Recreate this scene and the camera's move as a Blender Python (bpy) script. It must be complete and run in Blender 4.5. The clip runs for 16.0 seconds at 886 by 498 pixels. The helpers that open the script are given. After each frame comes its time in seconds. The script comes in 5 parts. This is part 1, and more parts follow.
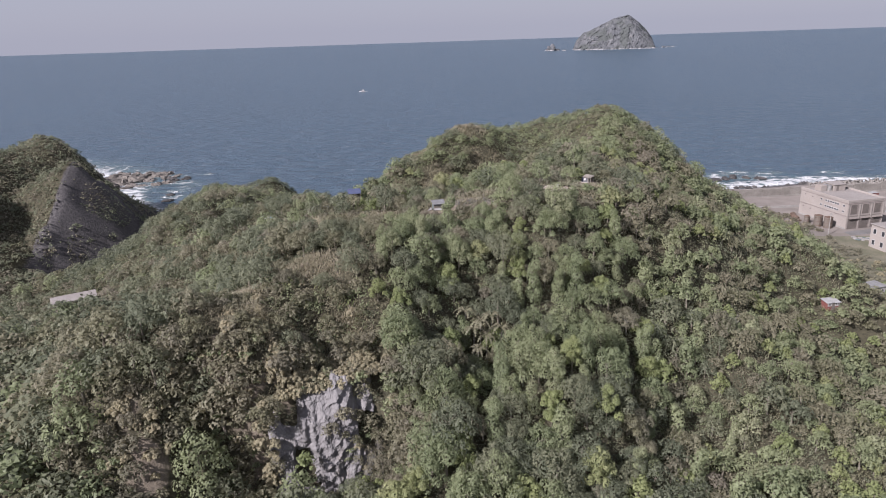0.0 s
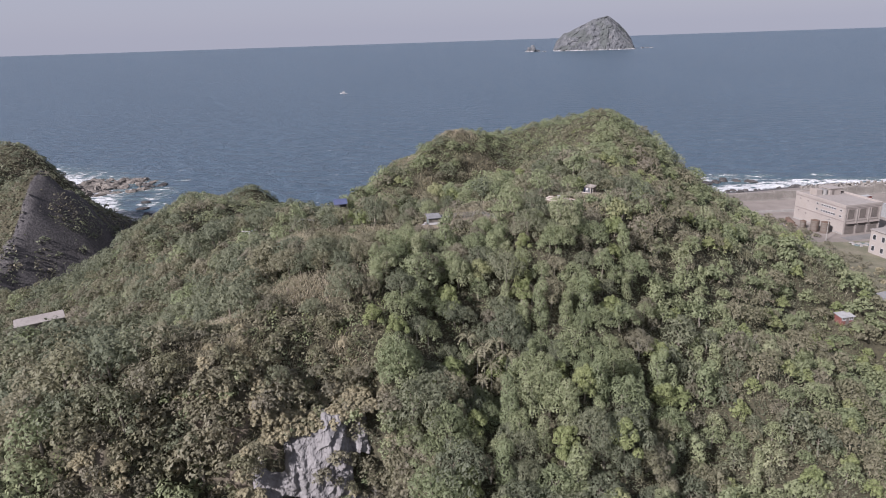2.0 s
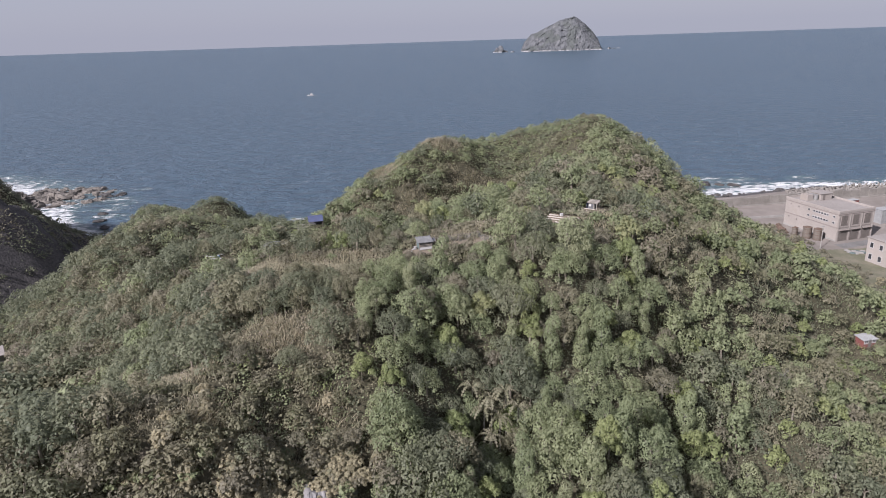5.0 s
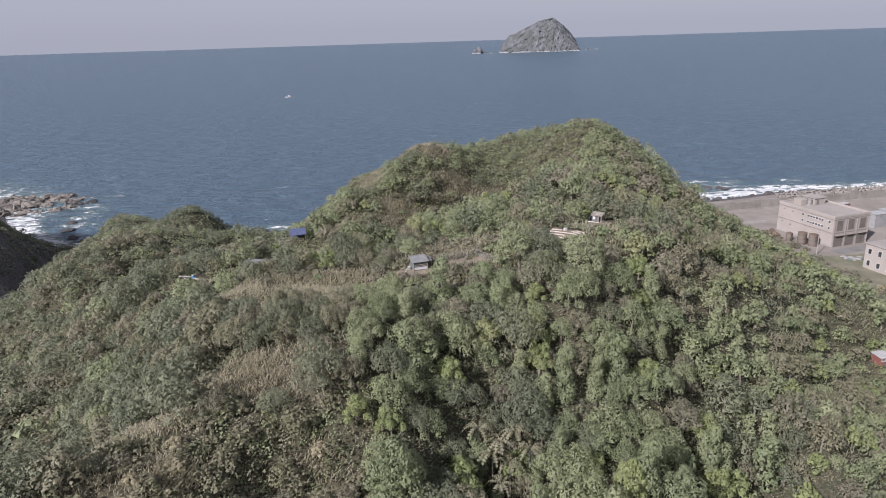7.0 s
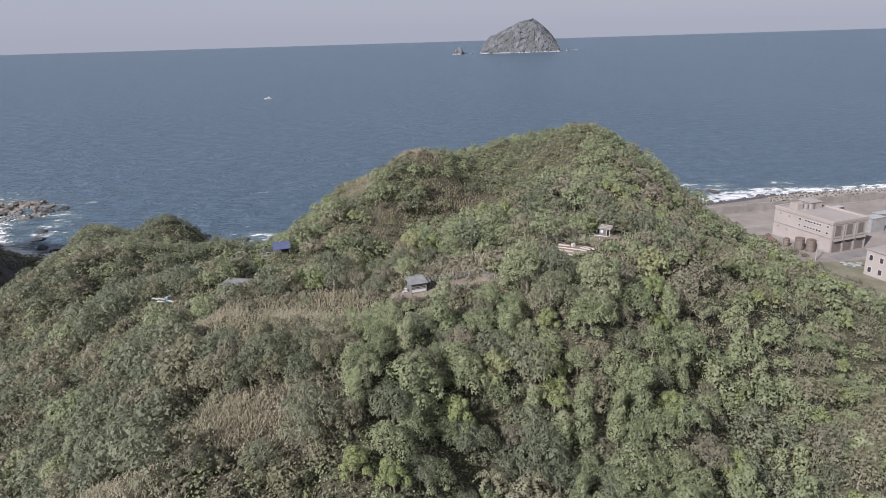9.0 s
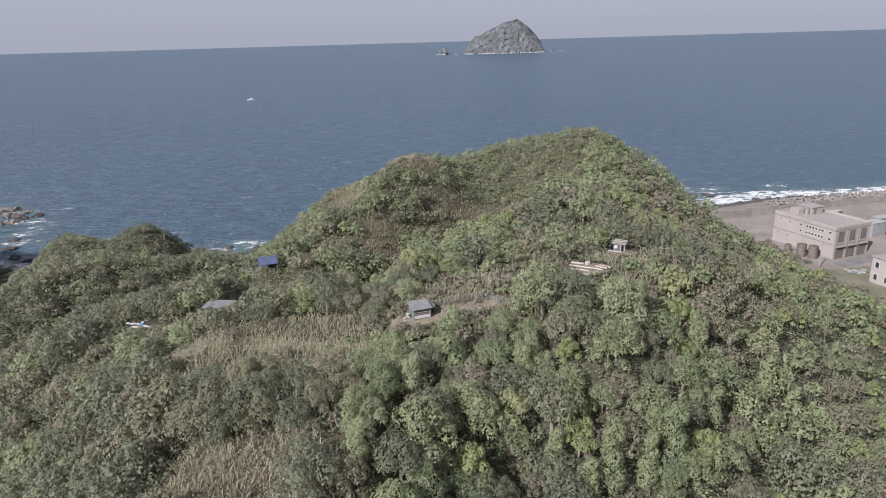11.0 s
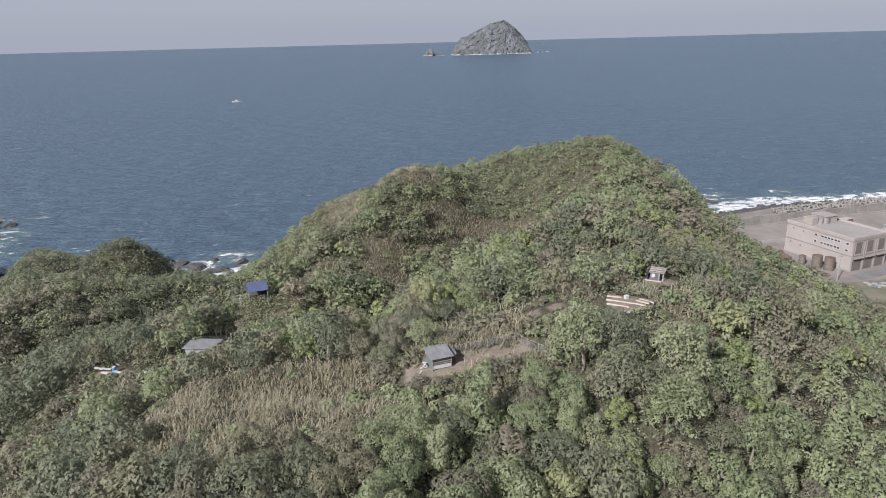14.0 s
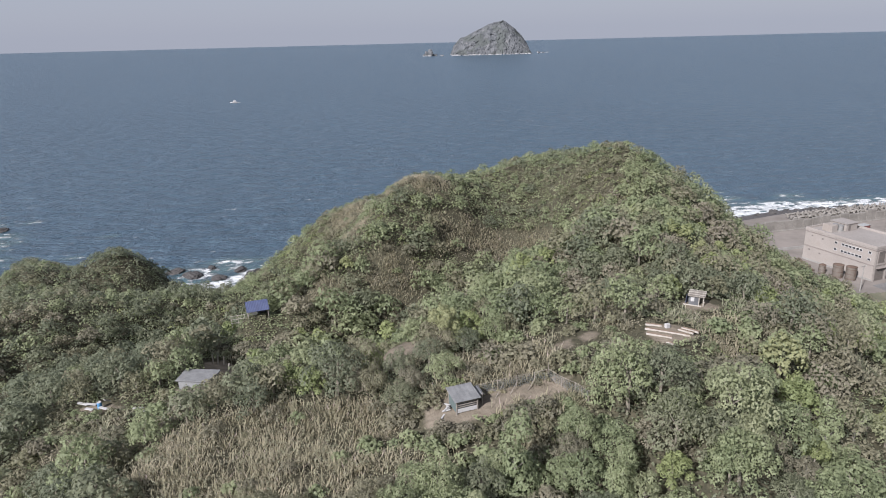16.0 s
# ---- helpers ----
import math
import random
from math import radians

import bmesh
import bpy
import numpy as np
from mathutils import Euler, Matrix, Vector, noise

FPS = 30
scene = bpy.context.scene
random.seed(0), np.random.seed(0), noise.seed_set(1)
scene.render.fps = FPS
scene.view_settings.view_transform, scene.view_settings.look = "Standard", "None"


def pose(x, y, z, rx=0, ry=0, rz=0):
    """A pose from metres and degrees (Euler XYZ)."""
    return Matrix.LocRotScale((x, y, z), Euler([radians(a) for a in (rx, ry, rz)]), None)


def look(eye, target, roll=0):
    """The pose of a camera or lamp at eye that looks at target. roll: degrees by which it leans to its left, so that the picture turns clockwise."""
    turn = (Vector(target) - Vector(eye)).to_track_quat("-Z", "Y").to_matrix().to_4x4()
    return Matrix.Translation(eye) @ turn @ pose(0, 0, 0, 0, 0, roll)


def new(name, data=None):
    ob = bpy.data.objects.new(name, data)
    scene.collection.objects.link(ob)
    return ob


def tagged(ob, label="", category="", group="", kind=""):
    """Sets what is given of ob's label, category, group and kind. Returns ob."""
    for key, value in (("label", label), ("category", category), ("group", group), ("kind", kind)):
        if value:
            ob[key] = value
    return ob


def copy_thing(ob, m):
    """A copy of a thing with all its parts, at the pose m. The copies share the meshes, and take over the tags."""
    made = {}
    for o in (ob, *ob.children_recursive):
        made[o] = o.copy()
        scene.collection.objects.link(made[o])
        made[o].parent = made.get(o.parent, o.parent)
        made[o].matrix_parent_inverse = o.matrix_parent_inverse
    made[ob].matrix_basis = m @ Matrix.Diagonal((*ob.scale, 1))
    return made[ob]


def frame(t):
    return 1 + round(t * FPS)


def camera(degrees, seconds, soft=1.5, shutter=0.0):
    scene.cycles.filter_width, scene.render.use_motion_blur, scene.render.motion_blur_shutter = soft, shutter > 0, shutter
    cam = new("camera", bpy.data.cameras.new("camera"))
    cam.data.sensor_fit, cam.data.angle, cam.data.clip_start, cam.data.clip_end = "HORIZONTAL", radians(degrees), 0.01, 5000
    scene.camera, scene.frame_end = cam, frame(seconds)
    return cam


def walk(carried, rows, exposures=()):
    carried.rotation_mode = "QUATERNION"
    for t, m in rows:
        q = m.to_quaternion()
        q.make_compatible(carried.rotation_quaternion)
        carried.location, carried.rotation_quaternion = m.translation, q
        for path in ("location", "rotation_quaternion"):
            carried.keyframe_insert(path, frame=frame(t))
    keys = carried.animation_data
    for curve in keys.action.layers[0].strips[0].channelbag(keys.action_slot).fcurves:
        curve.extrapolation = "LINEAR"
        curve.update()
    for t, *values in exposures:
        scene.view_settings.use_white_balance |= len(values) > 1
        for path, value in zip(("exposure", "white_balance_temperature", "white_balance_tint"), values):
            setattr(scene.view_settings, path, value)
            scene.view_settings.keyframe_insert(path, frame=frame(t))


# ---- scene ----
cam = camera(66.6, 16.0, 1.0)
METRES, EYE, TILT, LEAN, TURN = 90.0, 92.0, -18.1, 1.8, 0.0
ROWS = [
    (0.0, 0.0, 0.0, 0.0, 0.0, -0.0, -0.0),
    (0.5, -0.0095, 0.0301, 0.0095, -0.38, 0.02, 0.13),
    (1.0, -0.0184, 0.0601, 0.0192, -0.76, 0.05, 0.26),
    (1.5, -0.0272, 0.0902, 0.0295, -1.16, 0.06, 0.38),
    (2.0, -0.0355, 0.1203, 0.0399, -1.6, 0.07, 0.53),
    (2.5, -0.0435, 0.1506, 0.05, -2.02, 0.08, 0.67),
    (3.0, -0.0509, 0.1811, 0.0601, -2.45, 0.09, 0.81),
    (3.5, -0.0582, 0.2114, 0.07, -2.87, 0.09, 0.95),
    (4.0, -0.0652, 0.2422, 0.0797, -3.3, 0.08, 1.09),
    (6.5, -0.0968, 0.3948, 0.1279, -5.51, 0.09, 1.75),
    (7.0, -0.1025, 0.4249, 0.1375, -5.94, 0.1, 1.87),
    (7.5, -0.1077, 0.4549, 0.147, -6.35, 0.09, 1.99),
    (8.0, -0.1127, 0.4846, 0.156, -6.76, 0.1, 2.11),
    (8.5, -0.1178, 0.5141, 0.1651, -7.16, 0.1, 2.22),
    (9.0, -0.1224, 0.5434, 0.174, -7.52, 0.1, 2.31),
    (11.5, -0.1442, 0.6876, 0.2187, -9.12, 0.09, 2.71),
    (12.0, -0.1482, 0.7154, 0.2279, -9.37, 0.09, 2.78),
    (12.5, -0.1521, 0.7431, 0.2372, -9.54, 0.08, 2.82),
    (13.0, -0.1557, 0.7709, 0.2463, -9.7, 0.07, 2.85),
    (13.5, -0.1595, 0.7987, 0.2548, -9.88, 0.09, 2.87),
    (14.0, -0.1627, 0.8264, 0.2639, -9.99, 0.1, 2.9),
    (14.5, -0.1658, 0.854, 0.2729, -10.08, 0.08, 2.91),
    (15.0, -0.1691, 0.8815, 0.2818, -10.12, 0.09, 2.9),
    (15.5, -0.1723, 0.9089, 0.2909, -10.14, 0.09, 2.89),
    (16.0, -0.1753, 0.9363, 0.2996, -10.14, 0.11, 2.88),
]
EXPOSURES = [(0.0, 0.97, 6050, 20), (16.0, 0.97, 5980, 13)]
walk(cam, [(t, pose(0, 0, EYE, TILT, LEAN, TURN) @ pose(METRES * x, METRES * y, METRES * z, 90 + pitch, roll, yaw)) for t, x, y, z, yaw, pitch, roll in ROWS], EXPOSURES)

# ---- light: hazy afternoon sky and a sun from the west-south-west ----
SUN_DIR = Vector((-0.60, -0.54, 0.59)).normalized()
world = bpy.data.worlds.new("sky")
scene.world = world
world.use_nodes = True
wn, wl = world.node_tree.nodes, world.node_tree.links
sky = wn.new("ShaderNodeTexSky")
sky.sky_type = "NISHITA"
sky.sun_disc = False
sky.sun_elevation = math.asin(SUN_DIR.z)
sky.sun_rotation = math.atan2(SUN_DIR.x, SUN_DIR.y)
sky.altitude, sky.air_density, sky.dust_density, sky.ozone_density = 0, 1.0, 1.4, 1.5
# thin even haze over the clear sky
haze = wn.new("ShaderNodeMix")
haze.data_type = "RGBA"
haze.inputs[0].default_value = 0.95
haze.inputs[7].default_value = (1.34, 1.38, 1.54, 1)
wl.new(sky.outputs[0], haze.inputs[6])
wl.new(haze.outputs[2], wn["Background"].inputs[0])
wn["Background"].inputs[1].default_value = 0.15
sun = new("sun", bpy.data.lights.new("sun", "SUN"))
sun.data.energy, sun.data.angle, sun.data.color = 4.45, radians(1.0), (1.0, 0.95, 0.90)
sun.matrix_world = look((0, 0, 300), Vector((0, 0, 300)) - SUN_DIR)


# ---- materials ----
class Nodes:
    """A node material under construction."""

    def __init__(self, name, rough=0.8, spec=0.3, metal=0.0):
        self.mat = bpy.data.materials.new(name)
        self.mat.use_nodes = True
        self.t = self.mat.node_tree
        self.bsdf = self.t.nodes["Principled BSDF"]
        self.out = self.t.nodes["Material Output"]
        self.bsdf.inputs["Roughness"].default_value = rough
        self.bsdf.inputs["Specular IOR Level"].default_value = spec
        self.bsdf.inputs["Metallic"].default_value = metal
        self.pos = self.node("ShaderNodeNewGeometry").outputs["Position"]

    def node(self, kind):
        return self.t.nodes.new(kind)

    def link(self, a, b):
        self.t.links.new(a, b)

    def noise(self, scale, detail=4, stretch=None, rough=0.55):
        n = self.node("ShaderNodeTexNoise")
        n.inputs["Scale"].default_value, n.inputs["Detail"].default_value = scale, detail
        n.inputs["Roughness"].default_value = rough
        src = self.pos
        if stretch:
            m = self.node("ShaderNodeMapping")
            m.inputs["Scale"].default_value = stretch
            self.link(self.pos, m.inputs["Vector"])
            src = m.outputs[0]
        self.link(src, n.inputs["Vector"])
        return n.outputs["Fac"]

    def ramp(self, fac, lo, hi):
        m = self.node("ShaderNodeMapRange")
        m.interpolation_type = "SMOOTHSTEP"
        m.inputs["From Min"].default_value, m.inputs["From Max"].default_value = lo, hi
        self.link(fac, m.inputs["Value"])
        return m.outputs[0]

    def math(self, op, a, b):
        m = self.node("ShaderNodeMath")
        m.operation = op
        for i, v in enumerate((a, b)):
            if isinstance(v, (int, float)):
                m.inputs[i].default_value = v
            else:
                self.link(v, m.inputs[i])
        return m.outputs[0]

    def mix(self, fac, a, b, blend="MIX"):
        m = self.node("ShaderNodeMix")
        m.data_type, m.blend_type = "RGBA", blend
        fs, aa, bb = m.inputs[0], m.inputs[6], m.inputs[7]
        for sock, v in ((fs, fac), (aa, a), (bb, b)):
            if isinstance(v, (int, float)):
                sock.default_value = v
            elif isinstance(v, tuple):
                sock.default_value = (*v, 1)
            else:
                self.link(v, sock)
        return m.outputs[2]

    def attr(self, name):
        a = self.node("ShaderNodeAttribute")
        a.attribute_name = name
        return a.outputs["Fac"]

    def colour(self, c):
        self.link(c, self.bsdf.inputs["Base Color"])
        return self

    def bump(self, height, strength=0.4, distance=0.1):
        b = self.node("ShaderNodeBump")
        b.inputs["Strength"].default_value, b.inputs["Distance"].default_value = strength, distance
        self.link(height, b.inputs["Height"])
        self.link(b.outputs[0], self.bsdf.inputs["Normal"])
        return self


def surface(name, a, b, scale=1.0, fine=12.0, rough=0.85, spec=0.25, metal=0.0, bump=0.3, dist=0.05, stretch=None, dirt=None):
    """A weathered surface: two colours at a broad scale, grain at a fine one, stains of a third colour."""
    n = Nodes(name, rough, spec, metal)
    broad = n.ramp(n.noise(scale, 5, stretch), 0.3, 0.7)
    grain = n.noise(fine, 4, stretch)
    c = n.mix(broad, a, b)
    c = n.mix(n.ramp(grain, 0.35, 0.75), c, n.mix(0.5, c, tuple(v * 0.6 for v in a)))
    if dirt:
        c = n.mix(n.ramp(n.noise(scale * 0.45, 6, None, 0.7), 0.55, 0.75), c, dirt)
    n.colour(c)
    if bump:
        n.bump(grain, bump, dist)
    return n.mat


def leaf_material(name, a, b, c, rough=0.55):
    """Foliage: tint from tree to tree, from leaf to leaf, and in patches over the slope."""
    n = Nodes(name, rough, 0.25)
    info = n.node("ShaderNodeObjectInfo")
    tree = n.math("FRACT", n.math("ADD", n.attr("tint"), info.outputs["Random"]), 0.0)
    island = n.node("ShaderNodeNewGeometry").outputs["Random Per Island"]
    patch = n.noise(0.045, 3)
    fac = n.math("ADD", n.math("MULTIPLY", tree, 0.75), n.math("MULTIPLY", n.math("SUBTRACT", patch, 0.5), 0.9))
    col = n.mix(n.ramp(fac, 0.0, 0.6), a, b)
    col = n.mix(n.ramp(fac, 0.55, 0.95), col, c)
    spray, bough = n.noise(2.4, 4, None, 0.65), n.noise(0.8, 2)
    blades = n.ramp(n.noise(7.5, 2, None, 0.6), 0.3, 0.7)
    val = n.math("ADD", n.math("MULTIPLY", island, 0.15), n.math("ADD", n.math("MULTIPLY", spray, 0.5), n.math("MULTIPLY", bough, 0.6)))
    val = n.math("ADD", val, n.math("MULTIPLY", blades, 0.45))
    hsv = n.node("ShaderNodeHueSaturation")
    n.link(col, hsv.inputs["Color"])
    n.link(n.math("ADD", val, 0.45), hsv.inputs["Value"])
    n.colour(hsv.outputs[0])
    tr = n.node("ShaderNodeBsdfTranslucent")
    n.link(hsv.outputs[0], tr.inputs["Color"])
    ms = n.node("ShaderNodeMixShader")
    ms.inputs[0].default_value = 0.50
    n.link(n.bsdf.outputs[0], ms.inputs[1])
    n.link(tr.outputs[0], ms.inputs[2])
    n.link(ms.outputs[0], n.out.inputs["Surface"])
    return n.mat


M = {}
M["leaf_green"] = leaf_material("leaf_green", (0.166, 0.191, 0.108), (0.208, 0.229, 0.130), (0.245, 0.250, 0.158))
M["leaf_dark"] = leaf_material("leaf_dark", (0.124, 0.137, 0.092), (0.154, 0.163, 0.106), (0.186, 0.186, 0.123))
M["leaf_olive"] = leaf_material("leaf_olive", (0.164, 0.160, 0.102), (0.190, 0.179, 0.122), (0.216, 0.192, 0.150))
M["leaf_bright"] = leaf_material("leaf_bright", (0.176, 0.203, 0.094), (0.208, 0.231, 0.107), (0.240, 0.243, 0.133))
M["leaf_dry"] = leaf_material("leaf_dry", (0.146, 0.140, 0.099), (0.171, 0.159, 0.115), (0.200, 0.181, 0.140))
M["reed"] = leaf_material("reed", (0.252, 0.232, 0.157), (0.285, 0.252, 0.181), (0.322, 0.278, 0.214), 0.75)
M["reed_green"] = leaf_material("reed_green", (0.232, 0.232, 0.159), (0.278, 0.260, 0.186), (0.322, 0.282, 0.231), 0.75)
M["plume"] = leaf_material("plume", (0.337, 0.274, 0.250), (0.391, 0.324, 0.308), (0.432, 0.369, 0.367), 0.9)
M["straw"] = leaf_material("straw", (0.250, 0.228, 0.152), (0.285, 0.256, 0.172), (0.320, 0.284, 0.200), 0.8)
M["bark"] = surface("bark", (0.165, 0.143, 0.112), (0.240, 0.217, 0.180), 1.0, 9.0, stretch=(1, 1, 0.25))
M["pale_bark"] = surface("pale_bark", (0.162, 0.148, 0.126), (0.203, 0.194, 0.171), 1.0, 9.0, stretch=(1, 1, 0.25))
M["concrete"] = surface("concrete", (0.223, 0.211, 0.198), (0.279, 0.267, 0.248), 0.15, 3.0, dirt=(0.167, 0.155, 0.143))
M["old_concrete"] = surface("old_concrete", (0.159, 0.146, 0.130), (0.223, 0.206, 0.185), 0.2, 2.0, dirt=(0.106, 0.094, 0.082), bump=0.6, dist=0.2)
M["wall_paint"] = surface("wall_paint", (0.268, 0.240, 0.217), (0.304, 0.273, 0.249), 0.12, 9.0, 0.75, dirt=(0.237, 0.204, 0.175), bump=0.1)
M["wall_band"] = surface("wall_band", (0.202, 0.174, 0.157), (0.231, 0.200, 0.184), 0.3, 3.0, 0.75)
M["roof_slab"] = surface("roof_slab", (0.228, 0.206, 0.189), (0.268, 0.245, 0.226), 0.1, 2.0, dirt=(0.163, 0.145, 0.132))
M["shutter"] = surface("shutter", (0.12, 0.105, 0.095), (0.15, 0.13, 0.115), 0.3, 6.0, 0.6, 0.4)
M["window_glass"] = surface("window_glass", (0.03, 0.032, 0.035), (0.05, 0.05, 0.055), 0.4, 3.0, 0.12, 0.5, bump=0)
M["white_paint"] = surface("white_paint", (0.379, 0.369, 0.360), (0.422, 0.411, 0.404), 0.6, 5.0, 0.6, dirt=(0.290, 0.274, 0.251), bump=0.1)
M["timber"] = surface("timber", (0.192, 0.168, 0.144), (0.272, 0.248, 0.216), 0.8, 10.0, dirt=(0.120, 0.104, 0.088), stretch=(1, 1, 0.3))
M["pale_timber"] = surface("pale_timber", (0.330, 0.300, 0.262), (0.400, 0.368, 0.330), 0.8, 10.0, dirt=(0.234, 0.195, 0.159))
M["grey_sheet"] = surface("grey_sheet", (0.205, 0.205, 0.205), (0.260, 0.260, 0.254), 0.5, 6.0, 0.6, 0.4, dirt=(0.155, 0.149, 0.136), bump=0.1)
M["slate_sheet"] = surface("slate_sheet", (0.142, 0.142, 0.142), (0.192, 0.191, 0.190), 0.9, 6.0, 0.7, 0.3, dirt=(0.093, 0.093, 0.088), bump=0.1)
M["dark_sheet"] = surface("dark_sheet", (0.09, 0.09, 0.095), (0.14, 0.14, 0.145), 0.8, 6.0, 0.7, 0.3, bump=0.1)
M["blue_sheet"] = surface("blue_sheet", (0.056, 0.066, 0.125), (0.074, 0.088, 0.155), 0.7, 5.0, 0.5, 0.4, dirt=(0.059, 0.062, 0.097), bump=0.1)
M["blue_plastic"] = surface("blue_plastic", (0.06, 0.17, 0.34), (0.08, 0.22, 0.40), 1.0, 6.0, 0.45, 0.5, bump=0.0)
M["teal_cloth"] = surface("teal_cloth", (0.090, 0.115, 0.110), (0.120, 0.145, 0.140), 1.0, 6.0, 0.9, bump=0.2)
M["red_sheet"] = surface("red_sheet", (0.150, 0.056, 0.049), (0.185, 0.074, 0.064), 0.6, 5.0, 0.6, 0.35, dirt=(0.132, 0.062, 0.056), bump=0.1)
M["netting"] = surface("netting", (0.102, 0.114, 0.120), (0.144, 0.162, 0.168), 0.8, 6.0, 0.8, bump=0)
M["steel"] = surface("steel", (0.238, 0.231, 0.224), (0.308, 0.301, 0.287), 0.8, 8.0, 0.5, 0.5, 0.4, bump=0.1)
M["rust"] = surface("rust", (0.092, 0.061, 0.046), (0.134, 0.097, 0.075), 0.5, 4.0, 0.9, dirt=(0.151, 0.143, 0.126))
M["tank_plate"] = surface("tank_plate", (0.123, 0.101, 0.084), (0.156, 0.139, 0.121), 0.4, 4.0, 0.8, dirt=(0.093, 0.067, 0.051))
M["cliff_rock"] = surface("cliff_rock", (0.158, 0.150, 0.148), (0.222, 0.212, 0.208), 0.25, 2.2, dirt=(0.170, 0.148, 0.126), bump=0.6, dist=0.15, stretch=(1, 1, 0.45))
M["earth"] = surface("earth", (0.176, 0.130, 0.098), (0.247, 0.189, 0.143), 0.3, 2.5, 0.95, 0.1, dirt=(0.124, 0.091, 0.065), bump=0.7, dist=0.15)
M["shore_rock"] = surface("shore_rock", (0.048, 0.045, 0.044), (0.084, 0.078, 0.074), 0.25, 2.0, 0.8, dirt=(0.036, 0.033, 0.032), bump=0.8, dist=0.3)
M["shelf_rock"] = surface("shelf_rock", (0.098, 0.088, 0.078), (0.186, 0.166, 0.145), 0.16, 1.2, 0.85, dirt=(0.055, 0.050, 0.046), bump=0.8, dist=0.3)
M["asphalt"] = surface("asphalt", (0.132, 0.126, 0.120), (0.168, 0.162, 0.156), 0.2, 3.0)


def ground_material():
    n = Nodes("hill_ground", 0.95, 0.1)
    broad, grain = n.noise(0.12, 5), n.noise(1.6, 5)
    litter = n.mix(n.ramp(grain, 0.3, 0.7), (0.046, 0.044, 0.030), (0.080, 0.072, 0.048))
    soil = n.mix(n.ramp(n.noise(0.5, 6), 0.3, 0.7), (0.132, 0.112, 0.086), (0.190, 0.160, 0.124))
    soil = n.mix(n.ramp(grain, 0.5, 0.8), soil, (0.135, 0.11, 0.084))
    turf = n.mix(n.ramp(broad, 0.35, 0.65), (0.124, 0.121, 0.083), (0.175, 0.160, 0.120))
    turf = n.mix(n.ramp(grain, 0.45, 0.8), turf, (0.095, 0.095, 0.065))
    yard = n.mix(n.ramp(broad, 0.3, 0.7), (0.162, 0.144, 0.128), (0.215, 0.190, 0.170))
    edge = n.math("MULTIPLY", n.math("SUBTRACT", n.noise(0.5, 4), 0.5), 0.7)
    c = n.mix(n.ramp(n.math("ADD", n.attr("soil"), edge), 0.35, 0.65), litter, soil)
    c = n.mix(n.ramp(n.math("ADD", n.attr("turf"), edge), 0.35, 0.65), c, turf)
    c = n.mix(n.ramp(n.math("ADD", n.attr("yard"), edge), 0.4, 0.6), c, yard)
    rock = n.mix(n.ramp(grain, 0.3, 0.7), (0.056, 0.053, 0.054), (0.118, 0.110, 0.108))
    c = n.mix(n.ramp(n.math("ADD", n.attr("shore"), edge), 0.35, 0.65), c, rock)
    n.colour(c)
    n.bump(grain, 0.8, 0.25)
    return n.mat


def sea_material():
    n = Nodes("sea_water", 0.3, 0.62)
    n.bsdf.inputs["IOR"].default_value = 1.33
    broad = n.ramp(n.noise(0.004, 4, (1, 0.45, 1)), 0.3, 0.7)
    deep = n.mix(broad, (0.056, 0.097, 0.127), (0.065, 0.111, 0.146))
    streak = n.noise(0.011, 5, (1, 5.5, 1), 0.6)
    deep = n.mix(n.math("MULTIPLY", n.ramp(streak, 0.52, 0.70), 0.5), deep, (0.077, 0.118, 0.150))
    chop = n.noise(0.075, 8, (1, 2.6, 1), 0.7)
    deep = n.mix(n.ramp(chop, 0.36, 0.68), n.mix(0.4, deep, (0.010, 0.026, 0.050)), n.mix(0.52, deep, (0.07, 0.10, 0.136)))
    ripple = n.noise(0.30, 5, (0.7, 2.6, 1), 0.65)
    deep = n.mix(n.math("MULTIPLY", n.ramp(ripple, 0.40, 0.60), 0.62), deep, (0.016, 0.036, 0.060))
    deep = n.mix(n.math("MULTIPLY", n.ramp(ripple, 0.58, 0.72), 0.5), deep, (0.11, 0.16, 0.20))
    crest = n.noise(0.14, 6, (1, 0.4, 1), 0.7)
    deep = n.mix(n.math("MULTIPLY", n.ramp(crest, 0.50, 0.68), 0.34), deep, (0.115, 0.165, 0.200))
    deep = n.mix(n.ramp(n.attr("surf"), 0.05, 0.7), deep, (0.07, 0.115, 0.125))
    lace = n.noise(0.16, 8, (1, 1.6, 1), 0.7)
    foam = n.ramp(n.math("ADD", n.attr("surf"), n.math("MULTIPLY", n.math("SUBTRACT", lace, 0.5), 4.4)), 0.55, 0.90)
    caps = n.math("MULTIPLY", n.ramp(n.noise(0.05, 3, (1, 2.2, 1)), 0.64, 0.68), n.ramp(n.noise(0.22, 4, (1, 2.5, 1)), 0.56, 0.64))
    white = n.math("MAXIMUM", foam, n.math("MULTIPLY", caps, 0.8))
    n.colour(n.mix(white, deep, (0.54, 0.55, 0.55)))
    n.link(n.math("ADD", 0.3, n.math("MULTIPLY", white, 0.5)), n.bsdf.inputs["Roughness"])
    swell = n.math("ADD", n.math("MULTIPLY", n.noise(0.05, 3, (1, 2.4, 1)), 1.6), n.math("MULTIPLY", n.noise(0.35, 4, (1, 2.0, 1)), 0.5))
    n.bump(n.math("ADD", swell, n.math("MULTIPLY", white, 0.25)), 1.0, 3.6)
    return n.mat


M["ground"], M["sea"] = ground_material(), sea_material()


